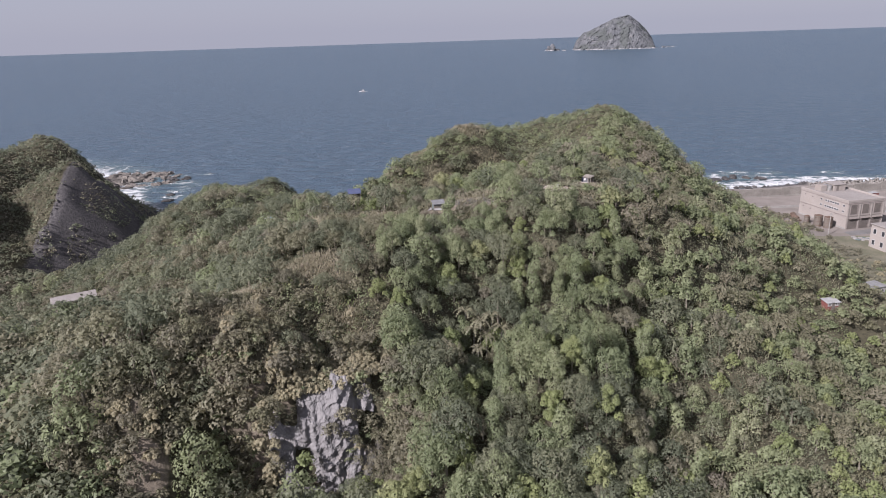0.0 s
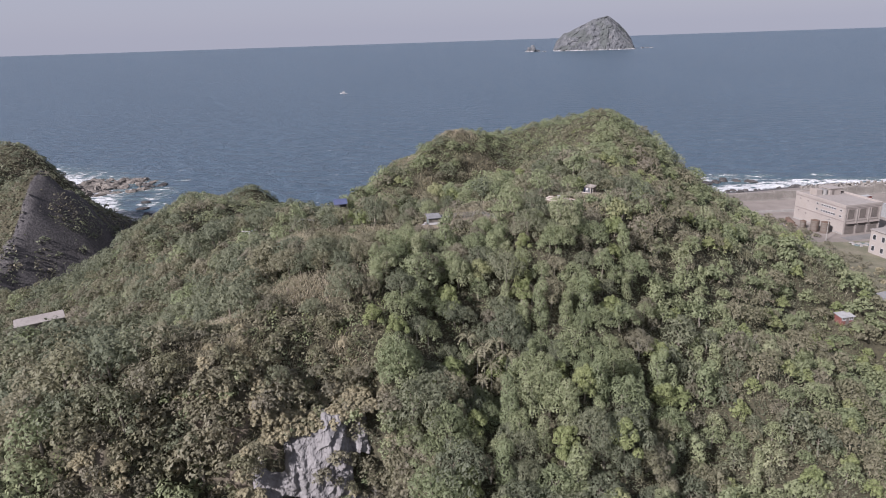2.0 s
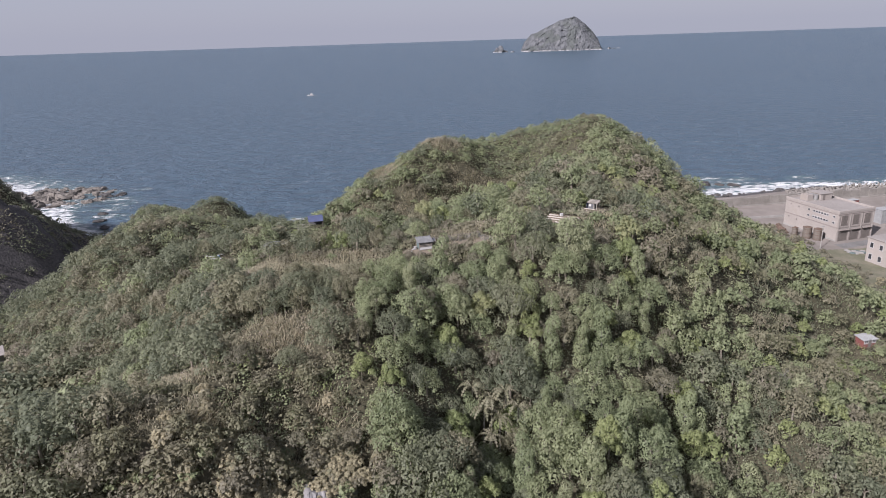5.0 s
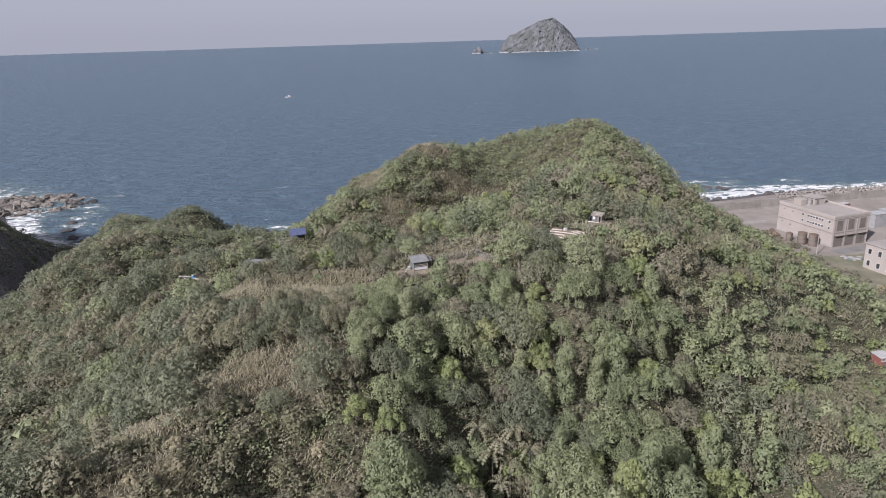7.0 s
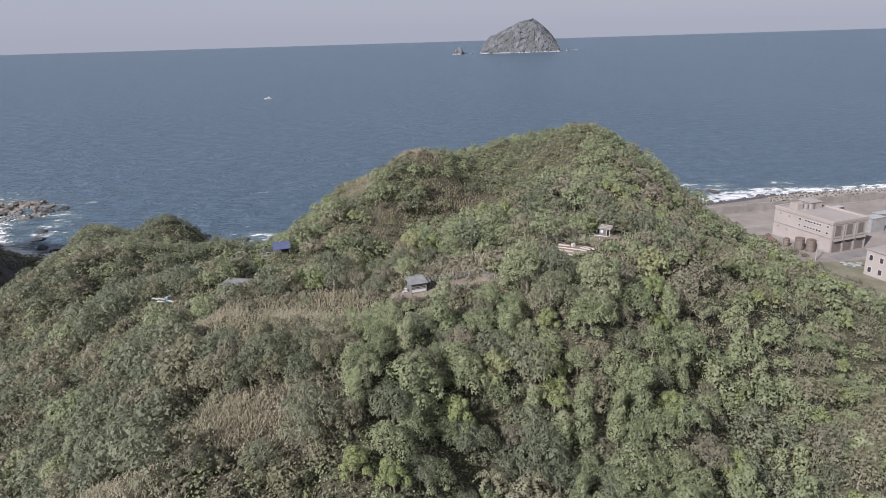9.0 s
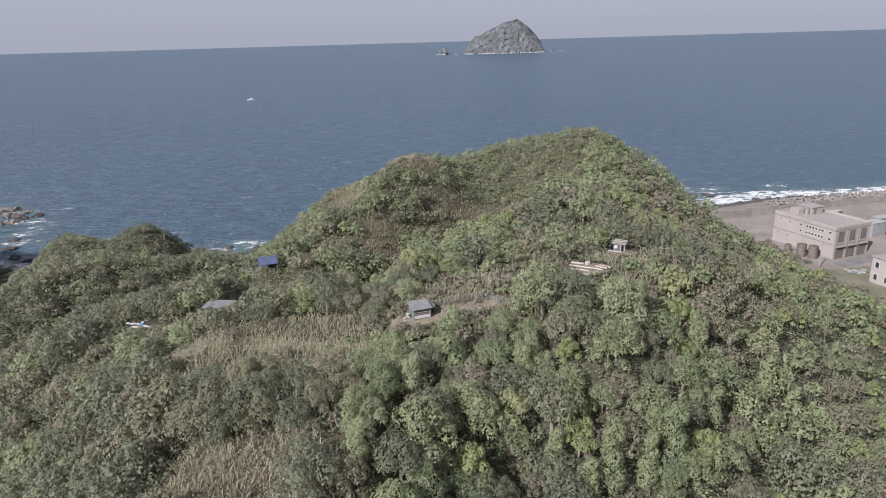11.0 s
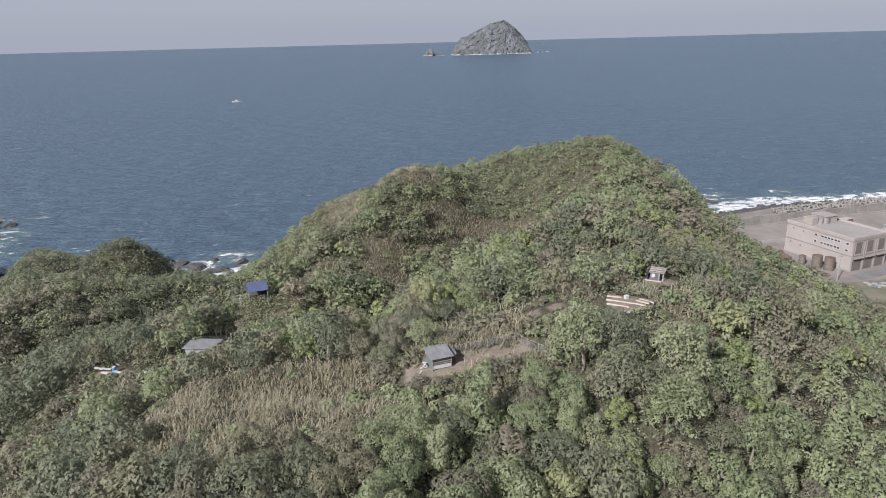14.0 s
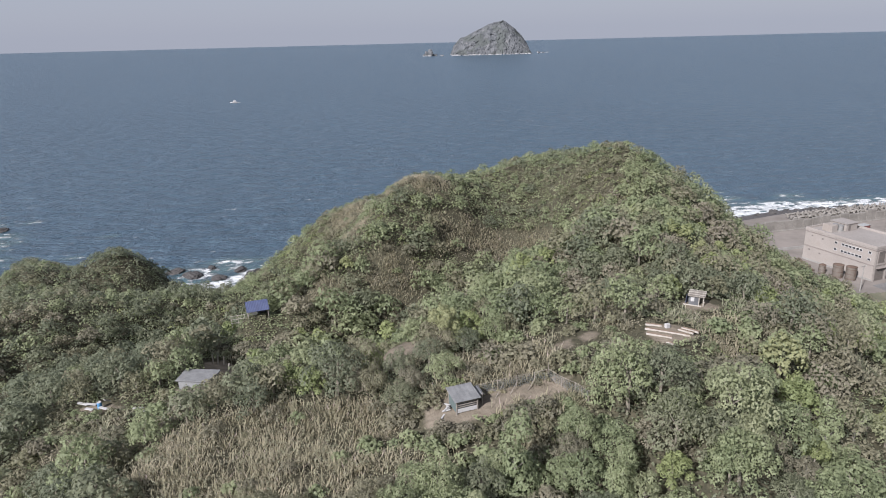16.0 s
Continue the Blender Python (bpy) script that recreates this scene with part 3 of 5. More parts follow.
# open ground kept clear of trees: x, y, radius
CLEAR = [(-34.5, 191, 4.8), (-34.5, 196, 3.5), (-35, 186, 4), (17, 165, 3.5), (13, 163, 3.5), (-39.5, 84.5, 6.5), (-48.5, 86, 5.5), (-2, 152.6, 5), (6, 153, 5), (11.5, 151.5, 3), (26.5, 159, 7), (37, 169.5, 4.5), (-35, 176, 5.5), (-48.5, 173, 5), (-42, 171, 3), (-31, 206, 7),
         (-5, 180, 7), (-33, 184, 5), (-30, 179, 4), (15, 161, 5), (97, 159, 4.5), (94, 154, 4), (119, 177, 5), (116, 171, 4.5), (-50, 90, 3), (-109.5, 182, 6), (-114, 179, 5), (-105, 184, 4.5), (-108, 174, 6), (-102, 176, 5)]


# fields of tall grass: x, y, half-widths
FIELDS = ((-25, 152, 18, 15), (-11, 147, 11, 8), (-24, 123, 10, 6), (12, 162, 16, 9), (-12, 176, 14, 9), (23, 174, 7, 5), (-7, 268, 9, 13), (5, 246, 10, 8), (-3, 217, 6, 8), (-18, 214, 7, 5), (-12, 236, 6, 9), (22, 232, 16, 7), (-42, 112, 12, 8), (-37, 102.5, 7, 6))


def reedy(x, y):
    """How far tall grass takes the place of trees, 0 to 1."""
    w = max(1.3 - ((x - rx) / a) ** 2 - ((y - ry) / b) ** 2 for rx, ry, a, b in FIELDS)
    return max(0.0, min(1.0, w)) * (0.95 + 0.6 * noise.noise((x * 0.09, y * 0.09, 4.0)))


def scrubby(x, y):
    """The low scrub on the eastern flank, 0 to 1."""
    return max(0.0, min(1.0, (x - 42 - 0.25 * (150 - y)) / 18)) * max(0.0, min(1.0, (235 - y) / 20))


# low growth round the allotments: x, y, half-widths
ALLOTMENTS = ((-1, 150, 13, 6.5), (24, 156, 14, 9), (36, 166, 10, 9), (-36, 172, 9, 7), (-47, 169, 9, 8), (12, 163, 12, 8), (-31, 204, 7, 6), (-6, 178, 9, 6))


def low(x, y):
    """Where the allotments keep the growth low."""
    return any(((x - a) / p) ** 2 + ((y - b) / q) ** 2 < 1 for a, b, p, q in ALLOTMENTS)


# the bare rock face in the scarp: middle x, y, turn
FACE = (-21.0, 98.8, 0.384)


def by_face(u, back):
    """A place u along the rock face and back behind it."""
    c, s = math.cos(FACE[2]), math.sin(FACE[2])
    return FACE[0] + u * c - back * s, FACE[1] + u * s + back * c


# trees that stand out: x, y, kind, size
MARKED = [(-39.6, 90.6, "dome", 1.75), (-1.0, 97.0, "dark", 1.45), (28.5, 107.5, "dark", 1.4), (33.0, 106.0, "dry", 1.3), (-12.5, 97.5, "dry", 1.0), (8.0, 96.0, "dark", 1.3), (24.0, 96.0, "bright", 1.35), (-6.8, 103.0, "dark", 1.6), (-3.2, 106.5, "dark", 1.5), (-9.0, 109.0, "dome", 1.3)]
plants, tufts = [], []
STEP = 3.5
rnd = random.Random(5)
for iy in range(int(56 / STEP), int(446 / STEP)):
    for ix in range(int(-290 / STEP), int(150 / STEP)):
        x = (ix + 0.5 * (iy % 2)) * STEP + rnd.uniform(-1.3, 1.3)
        y = iy * STEP + rnd.uniform(-1.5, 1.5)
        z = height(x, y)
        dice, pick, big, spin = rnd.random(), rnd.random(), rnd.random(), rnd.uniform(0, 6.283)
        if z < (5.0 if x > -142 else 3.2) or (x > LEVEL_X - 4 and z < 9.5) or (-142 < x < -100 and z < 6):
            continue
        if any((x - cx) ** 2 + (y - cy) ** 2 < r * r for cx, cy, r in CLEAR):
            if bare(np.array(x), np.array(y)) < 0.15 and y < 200:
                if pick < 0.8:
                    for k in range(3):
                        xx, yy = x + rnd.uniform(-1.6, 1.6), y + rnd.uniform(-1.6, 1.6)
                        if bare(np.array(xx), np.array(yy)) < 0.2:
                            plants.append((xx, yy, height(xx, yy) - 0.1, rnd.choice(("shrub", "bush")), (0.3 if x < 60 else 0.5) + 0.25 * rnd.random(), spin + k, 2, (big + 0.3 * k) % 1.0))
                else:
                    tufts.append((x, y, "reed" if big < 0.4 else "reed_green"))
            continue
        if x < -120 and bare_flank(x, y) > 0.4 and dice < 0.80:
            continue
        cu, cv = (x - FACE[0]) * math.cos(FACE[2]) + (y - FACE[1]) * math.sin(FACE[2]), -(x - FACE[0]) * math.sin(FACE[2]) + (y - FACE[1]) * math.cos(FACE[2])
        if -9.5 < cu < 10.5 and -5 < cv < 4:
            continue
        if -14 < cu < 13 and -9 < cv < 17 and dice < 0.85:
            for k in range(4):
                xx, yy = x + rnd.uniform(-1.8, 1.8), y + rnd.uniform(-1.8, 1.8)
                plants.append((xx, yy, height(xx, yy) - 0.2, rnd.choice(("straw", "olive", "shrub", "shrub", "bush")), rnd.uniform(0.4, 0.8), spin + k, 2, (big + 0.3 * k) % 1.0))
            continue
        slope = abs(height(x + 2, y) - height(x - 2, y)) + abs(height(x, y + 2) - height(x, y - 2))
        wood = noise.noise((x * 0.035, y * 0.035, 2.0))
        fine = noise.noise((x * 0.12, y * 0.12, 7.0))
        scale = 0.56 + 0.66 * big * big + 0.12 * dice
        if low(x, y):
            if pick < 0.4:
                tufts.append((x, y, "reed" if fine > -0.1 else "reed_green"))
            if pick > 0.25:
                for k in range(2):
                    xx, yy = x + rnd.uniform(-1.4, 1.4), y + rnd.uniform(-1.4, 1.4)
                    plants.append((xx, yy, height(xx, yy) - 0.1, rnd.choice(("shrub", "bush", "shrub", "bush", "dry")), 0.45 + 0.5 * rnd.random(), spin + k, 5, (big + 0.4 * k) % 1.0))
            continue
        if reedy(x, y) > 0.45 and dice > 0.04:
            tufts.append((x, y, "reed"))
            if dice > 0.72:
                plants.append((x, y, z - 0.1, ("dry", "shrub", "dry", "bush")[int(big * 4) % 4], 0.35 + 0.3 * big, spin, 5, big))
            continue
        if scrubby(x, y) > dice * 0.9 + 0.05:
            if pick < 0.16:
                tufts.append((x, y, "reed_green"))
                if dice > 0.6:
                    continue
            kind = ("bush" if big > 0.2 else "shrub") if pick < 0.4 else (("bright", "olive", "dome", "olive")[int(big * 4) % 4])
            scale *= 0.85 if pick >= 0.4 else 1.2
        elif -62 < x < -42 and y > 118:
            kind = "dark" if pick < 0.75 else ("olive" if pick < 0.93 else "dome")
            scale *= 0.62 if y > 200 else 0.9
        elif x < -14 and y < 165:
            kind = "dry" if pick < 0.06 + 0.3 * fine else ("olive" if pick < 0.46 else ("dome" if pick < 0.50 else "dark"))
        elif x < -142:
            kind = "dry" if pick < 0.3 + fine else ("shrub" if pick < 0.4 else "dark")
            scale *= 0.45
        elif x < -60:
            if y > 200 and x > -142 and big < 0.45:
                continue
            scale *= 0.5 if y > 225 else 0.8
            kind = "dark" if pick < 0.5 + wood else ("olive" if pick < 0.8 else ("dome" if pick < 0.88 else "dry"))
        elif y > 225:
            kind = ("bush" if big > 0.5 else "shrub") if pick < 0.24 - fine else ("olive" if pick < 0.38 + wood else ("dark" if pick < 0.6 else "dome"))
            scale *= 0.5 if y > 240 else 0.68
        else:
            kind = "bright" if pick < 0.10 + 0.5 * fine else ("dome" if pick < 0.5 + wood * 0.6 else ("dark" if pick < 0.72 else ("column" if pick < 0.85 and y < 150 else ("dry" if pick > 0.93 else "olive"))))
        if y < 200 and x > -62 and kind not in ("shrub", "bush"):
            scale = max(scale, 0.72)
        lod = 0 if (-50 < x < 52 and 116 < y < 186) else (1 if (-62 < x < 85 and 84 < y < 195) else (2 if (-142 < x < 122 and 62 < y < 330) else 3))
        if lod == 2 and y > 222:
            lod = 5 if scale > 0.6 else 4
        elif lod == 2 and x < -64:
            lod = 5 if y > 150 and scale > 0.6 else 4
        if y < 100:
            scale *= 1.25
        if lod == 3:
            if (ix + iy) % 2:
                continue
            scale *= 1.3 if x > -142 else 1.35
        if lod == 2 and scale < 0.7 and kind in ("shrub", "bush"):
            lod = 4
        plants.append((x, y, z, kind, scale, spin, lod, big))

for i in range(420):
    x, y = 112 + 50 * rnd.random() ** 1.6, rnd.uniform(150, 305)
    if (x < 150 or y < 240 or y > 276) and (x < 158 or y < 240) and not (abs(y - 273.5 - 0.21 * (x - 168)) < 4 and x > 130):
        plants.append((x, y, height(x, y) - 0.2, rnd.choice(("shrub", "dry", "straw", "straw", "olive", "bush")), rnd.uniform(0.25, 0.7), rnd.uniform(0, 6), 4, rnd.random()))

# weeds round the tanks and along the foot of the hill
for i in range(420):
    if i % 2:
        y = rnd.uniform(276.5, 306)
        x = rnd.uniform(142, 160.5 - 0.2 * (y - 280))
    else:
        y = rnd.uniform(222, 266)
        x = 128 + 30 * rnd.random() ** 1.5
    plants.append((x, y, height(x, y) - 0.15, rnd.choice(("dry", "straw", "shrub", "dry")), rnd.uniform(0.22, 0.55), rnd.uniform(0, 6), 4, rnd.random()))

# growth on the ledges of the rock face: along, behind, height, kind, size
for i, (u, back, z, kind, size) in enumerate(((2.0, -2.1, 31.4, "shrub", 0.8), (4.3, -1.3, 29.8, "shrub", 0.75), (-0.3, -2.6, 28.6, "dry", 0.6), (6.3, -1.5, 27.8, "olive", 0.6), (-9.4, 1.7, 30.9, "shrub", 0.8), (-9.9, 3.4, 34.4, "shrub", 0.8),
                                             (-7.7, 4.0, 38.9, "dry", 0.5), (-2.1, 5.0, 41.4, "shrub", 0.7), (1.6, 5.2, 42.0, "dry", 0.5), (5.2, 5.1, 41.4, "shrub", 0.65), (8.7, 4.6, 40.4, "dry", 0.5), (11.9, 3.1, 35.4, "olive", 0.6),
                                             (12.4, 1.3, 31.4, "dry", 0.6), (-5.2, -3.2, 23.9, "bright", 0.7), (9.3, -1.9, 24.4, "olive", 0.7))):
    x, y = by_face(u, back)
    plants.append((x, y, z, kind, size, 2.1 * i, 2, (0.29 * i) % 1.0))
for i in range(170):
    u, up = rnd.uniform(-8.5, 9.5), rnd.uniform(0, 1)
    back = 1.6 + 6.5 * up
    x, y = by_face(u, back)
    plants.append((x, y, max(height(x, y), 35.2 + 0.05 * u + 3.2 * up) - 0.3, "straw" if rnd.random() < 0.7 else rnd.choice(("shrub", "dry", "bush")), rnd.uniform(0.4, 0.85), rnd.uniform(0, 6), 2, rnd.random()))
for i in range(90):
    u = rnd.uniform(9.6, 15.5) if i % 2 else rnd.uniform(-15.5, -9.4)
    near = abs(u) < 11.6
    off = -1.0 if near else rnd.uniform(-5, 6)
    x, y = by_face(u, off)
    plants.append((x, y, rnd.uniform(21, 38) if near else height(x, y) - 0.2, ("straw", "bush", "straw", "dry", "olive", "shrub")[i % 6], rnd.uniform(0.4, 0.8), rnd.uniform(0, 6), 2, rnd.random()))
for i in range(16):
    u = rnd.uniform(1.5, 6.5)
    z = rnd.uniform(20.4, 28.4) - 0.5 * abs(u - 2.5)
    plants.append((*by_face(u + 0.4, -2.6), z, ("straw", "olive", "bush", "shrub")[i % 4], rnd.uniform(0.3, 0.5), rnd.uniform(0, 6), 2, rnd.random()))
for i in range(520):
    u, v = rnd.uniform(-18.5, 18.5), rnd.uniform(-4.5, 3.0)
    x, y = SCARP[0] + u * math.cos(SCARP[2]) - v * math.sin(SCARP[2]), SCARP[1] + u * math.sin(SCARP[2]) + v * math.cos(SCARP[2])
    fu, fv = (x - FACE[0]) * math.cos(FACE[2]) + (y - FACE[1]) * math.sin(FACE[2]), -(x - FACE[0]) * math.sin(FACE[2]) + (y - FACE[1]) * math.cos(FACE[2])
    if -9.6 < fu < 9.6 and fv < 4.5:
        continue
    plants.append((x, y, height(x, y) - 0.2, rnd.choice(("olive", "dry", "shrub", "bush", "straw", "olive")), rnd.uniform(0.3, 0.7), rnd.uniform(0, 6), 4, rnd.random()))
for i in range(46):
    x, y = rnd.uniform(-53, -44), rnd.uniform(83, 93)
    plants.append((x, y, height(x, y) - 0.2, ("straw", "straw", "dry", "shrub")[i % 4], rnd.uniform(0.4, 0.8), rnd.uniform(0, 6), 2, rnd.random()))
for i in range(60):
    x, y = rnd.uniform(-46, -8), rnd.uniform(82, 94)
    fv = -(x - FACE[0]) * math.sin(FACE[2]) + (y - FACE[1]) * math.cos(FACE[2])
    if fv < -6:
        plants.append((x, y, height(x, y) - 0.2, rnd.choice(("olive", "dome", "shrub", "bright", "straw")), rnd.uniform(0.6, 1.0), rnd.uniform(0, 6), 1, rnd.random()))
for x, y, size in ((-38.8, 175.0, 0.85), (-37.4, 174.2, 0.9), (-36.0, 173.8, 0.8), (-34.4, 174.2, 0.95), (-33.0, 174.8, 0.95), (-32.0, 176.4, 0.9), (-50.6, 174.2, 0.4), (-49.2, 173.6, 0.36), (-47.6, 173.4, 0.4), (-46.0, 173.8, 0.36),
                   (93.5, 156.5, 0.8), (96, 155.6, 0.7), (99, 156.4, 0.8), (101, 158.5, 0.9), (94, 162.5, 0.8), (117, 173, 0.9), (121, 174, 0.8), (114.5, 176, 0.9), (0.6, 150.4, 0.5), (2.6, 150.6, 0.55), (4.6, 151.0, 0.5), (8.4, 152.0, 0.5)):
    plants.append((x, y, height(x, y) - 0.1, rnd.choice(("bush", "shrub")), size, 3 * x, 1 if x < 60 else 2, rnd.random()))
for i in range(20):
    x = -0.6 + 0.42 * i
    plants.append((x, 155.3 + 0.12 * x + rnd.uniform(-0.5, 0.3), height(x, 155.3) - 0.1, "straw" if i % 3 else "dry", rnd.uniform(0.16, 0.3), x, 2, rnd.random()))
for i in range(34):
    x = rnd.uniform(-7, 10)
    plants.append((x, rnd.uniform(148.4, 150.6) + 0.1 * x, height(x, 149.5) - 0.1, rnd.choice(("bush", "shrub", "dry")), rnd.uniform(0.3, 0.6), x, 5, rnd.random()))
for i in range(30):
    x, y = rnd.uniform(-5, 10), rnd.uniform(150.5, 157)
    if abs(x + 1) > 2.6:
        tufts.append((x, y, "reed"))
for i, (x, y, kind, size) in enumerate(MARKED):
    plants.append((x, y, height(x, y) - 0.3, kind, size, 1.3 * i, 0, (0.37 * i) % 1.0))

# ground trodden bare in front of the huts and beds: x, y, radius
TRODDEN = ((36.6, 169.6, 2.8), (35.6, 171.4, 1.8), (26.4, 160.6, 3.6), (-2.2, 152.4, 2.4), (1.5, 153.2, 2.4), (5, 153.8, 2.4), (-30.4, 207.4, 2.6))
plants = [q for q in plants if all((q[0] - x) ** 2 + (q[1] - y) ** 2 > r * r for x, y, r in TRODDEN)]

# the trees nearest the way are things of their own, the rest is one wood
single = sorted(range(len(plants)), key=lambda i: math.hypot(plants[i][0] - 4, (plants[i][1] - 128) * 0.8))
first = len(plants) - len(MARKED)
single = list(range(first, len(plants))) + [i for i in single if plants[i][6] <= 1 and i < len(plants) - len(MARKED)][:283]
chosen = set(single)
made = {}
for i in single:
    x, y, z, kind, scale, spin, lod, big = plants[i]
    m = Matrix.LocRotScale((x, y, z), Euler((rnd.uniform(-0.06, 0.06), rnd.uniform(-0.06, 0.06), spin)), (scale, scale, scale * rnd.uniform(1.0, 1.35)))
    which = (kind, i % 3)
    if which in made:
        copy_thing(made[which], m @ Matrix.Diagonal((*(1 / v for v in made[which].scale), 1)))
        continue
    name, label = LABELS[kind]
    tree = empty(name, m, label, "shrub" if kind in ("shrub", "bush") else "tree", "plants on the near slope")
    mat, r, h, base, n, size = KINDS[kind]
    part("trunk", stem(bmesh.new(), 0.07 * r, base + h * 0.55, 0.3 * (which[1] - 1), 4), "pale_bark" if kind in ("dry", "column") else "bark", tree)
    crown = new("crown", mesh_np("crown", *CROWNS[0][kind][which[1]], [mat]))
    crown.parent = tree
    made[which] = tree

stem_mesh = {}
for kind in KINDS:
    bm = stem(bmesh.new(), 0.07 * KINDS[kind][1], KINDS[kind][3] + KINDS[kind][2] * 0.5, 0.3, 2)
    bmesh.ops.triangulate(bm, faces=bm.faces)
    stem_mesh[kind] = (np.array([v.co for v in bm.verts]), np.array([[v.index for v in f.verts] for f in bm.faces]))
    bm.free()


def wood(name, label, take, stems):
    """One mesh of all the trees that take() picks."""
    V, F, I, T, at = [], [], [], [], 0
    mats = sorted({KINDS[k][0] for k in KINDS}) + ["bark"]
    for i, (x, y, z, kind, scale, spin, lod, big) in enumerate(plants):
        if i in chosen or not take(x, y):
            continue
        c, s = math.cos(spin), math.sin(spin)
        turn = np.array(((c, s, 0), (-s, c, 0), (0, 0, 1.15 if lod < 2 else 1))) * scale
        heads = CROWNS[max(lod, 1)][kind]
        v, f = heads[i % len(heads)]
        sets = [(v, f, mats.index(KINDS[kind][0]))]
        if stems and lod < 2:
            sets.append((*stem_mesh[kind], len(mats) - 1))
        for v, f, k in sets:
            V.append(v @ turn + (x, y, z))
            F.append(f + at)
            I.append(np.full(len(f), k))
            T.append(np.full(len(v), (big * 7.3 + x * 0.37) % 1.0))
            at += len(v)
    ob = new(name, mesh_np(name, np.concatenate(V), np.concatenate(F), mats, np.concatenate(I), tint=np.concatenate(T)))
    return tagged(ob, label, "trees", kind="stuff")


wood("hillside_wood", "dense evergreen woodland covering the hillside", lambda x, y: x > -62 and y < 225, True)
wood("headland_wood", "wind-clipped dense scrub wood on the headland hill", lambda x, y: x > -62 and y >= 225, False)
wood("valley_wood", "dark dense woodland of the western valley and bluff", lambda x, y: x <= -62, False)


def grass(name, label, colour, spots, blades, tall, spread, plume=0.0):
    """Clumps of blades, each a thin bent triangle."""
    spots = [q for q in spots if bare(np.array(q[0]), np.array(q[1])) < 0.3]
    n = len(spots) * blades
    c = np.repeat(np.array([(x, y) for x, y in spots]), blades, 0)
    p = c + rng.normal(size=(n, 2)) * spread
    z = ground(p[:, 0], p[:, 1])
    a = rng.uniform(0, 6.283, n)
    h = tall * rng.uniform(0.6, 1.25, n)
    w = rng.uniform(0.025, 0.06, n)
    lean = rng.uniform(0.4, 1.3, n) * h
    side = np.stack([-np.sin(a), np.cos(a), 0 * a], -1) * w[:, None]
    root = np.stack([p[:, 0], p[:, 1], z - 0.1], -1)
    tip = root + np.stack([np.cos(a) * lean, np.sin(a) * lean, h], -1)
    mid = root * 0.5 + tip * 0.5 + np.array((0, 0, 1)) * (h * 0.13)[:, None]
    v = np.stack([root, mid + side * 1.1, tip, mid - side * 1.1], 1).reshape(-1, 3)
    i = np.arange(n)[:, None] * 4
    f = np.concatenate([i + (0, 1, 3), i + (3, 1, 2)])
    k = np.zeros(len(f), int)
    if plume:
        k[n:][rng.uniform(size=n) < plume] = 1
    t = np.repeat((np.sin(c[:, 0] * 0.21) * np.sin(c[:, 1] * 0.17) * 0.25 + rng.uniform(0, 0.5, n) + 0.25) % 1.0, 4)
    ob = new(name, mesh_np(name, v, f, [colour, "plume"], k, tint=t))
    return tagged(ob, label, "grass", kind="stuff")


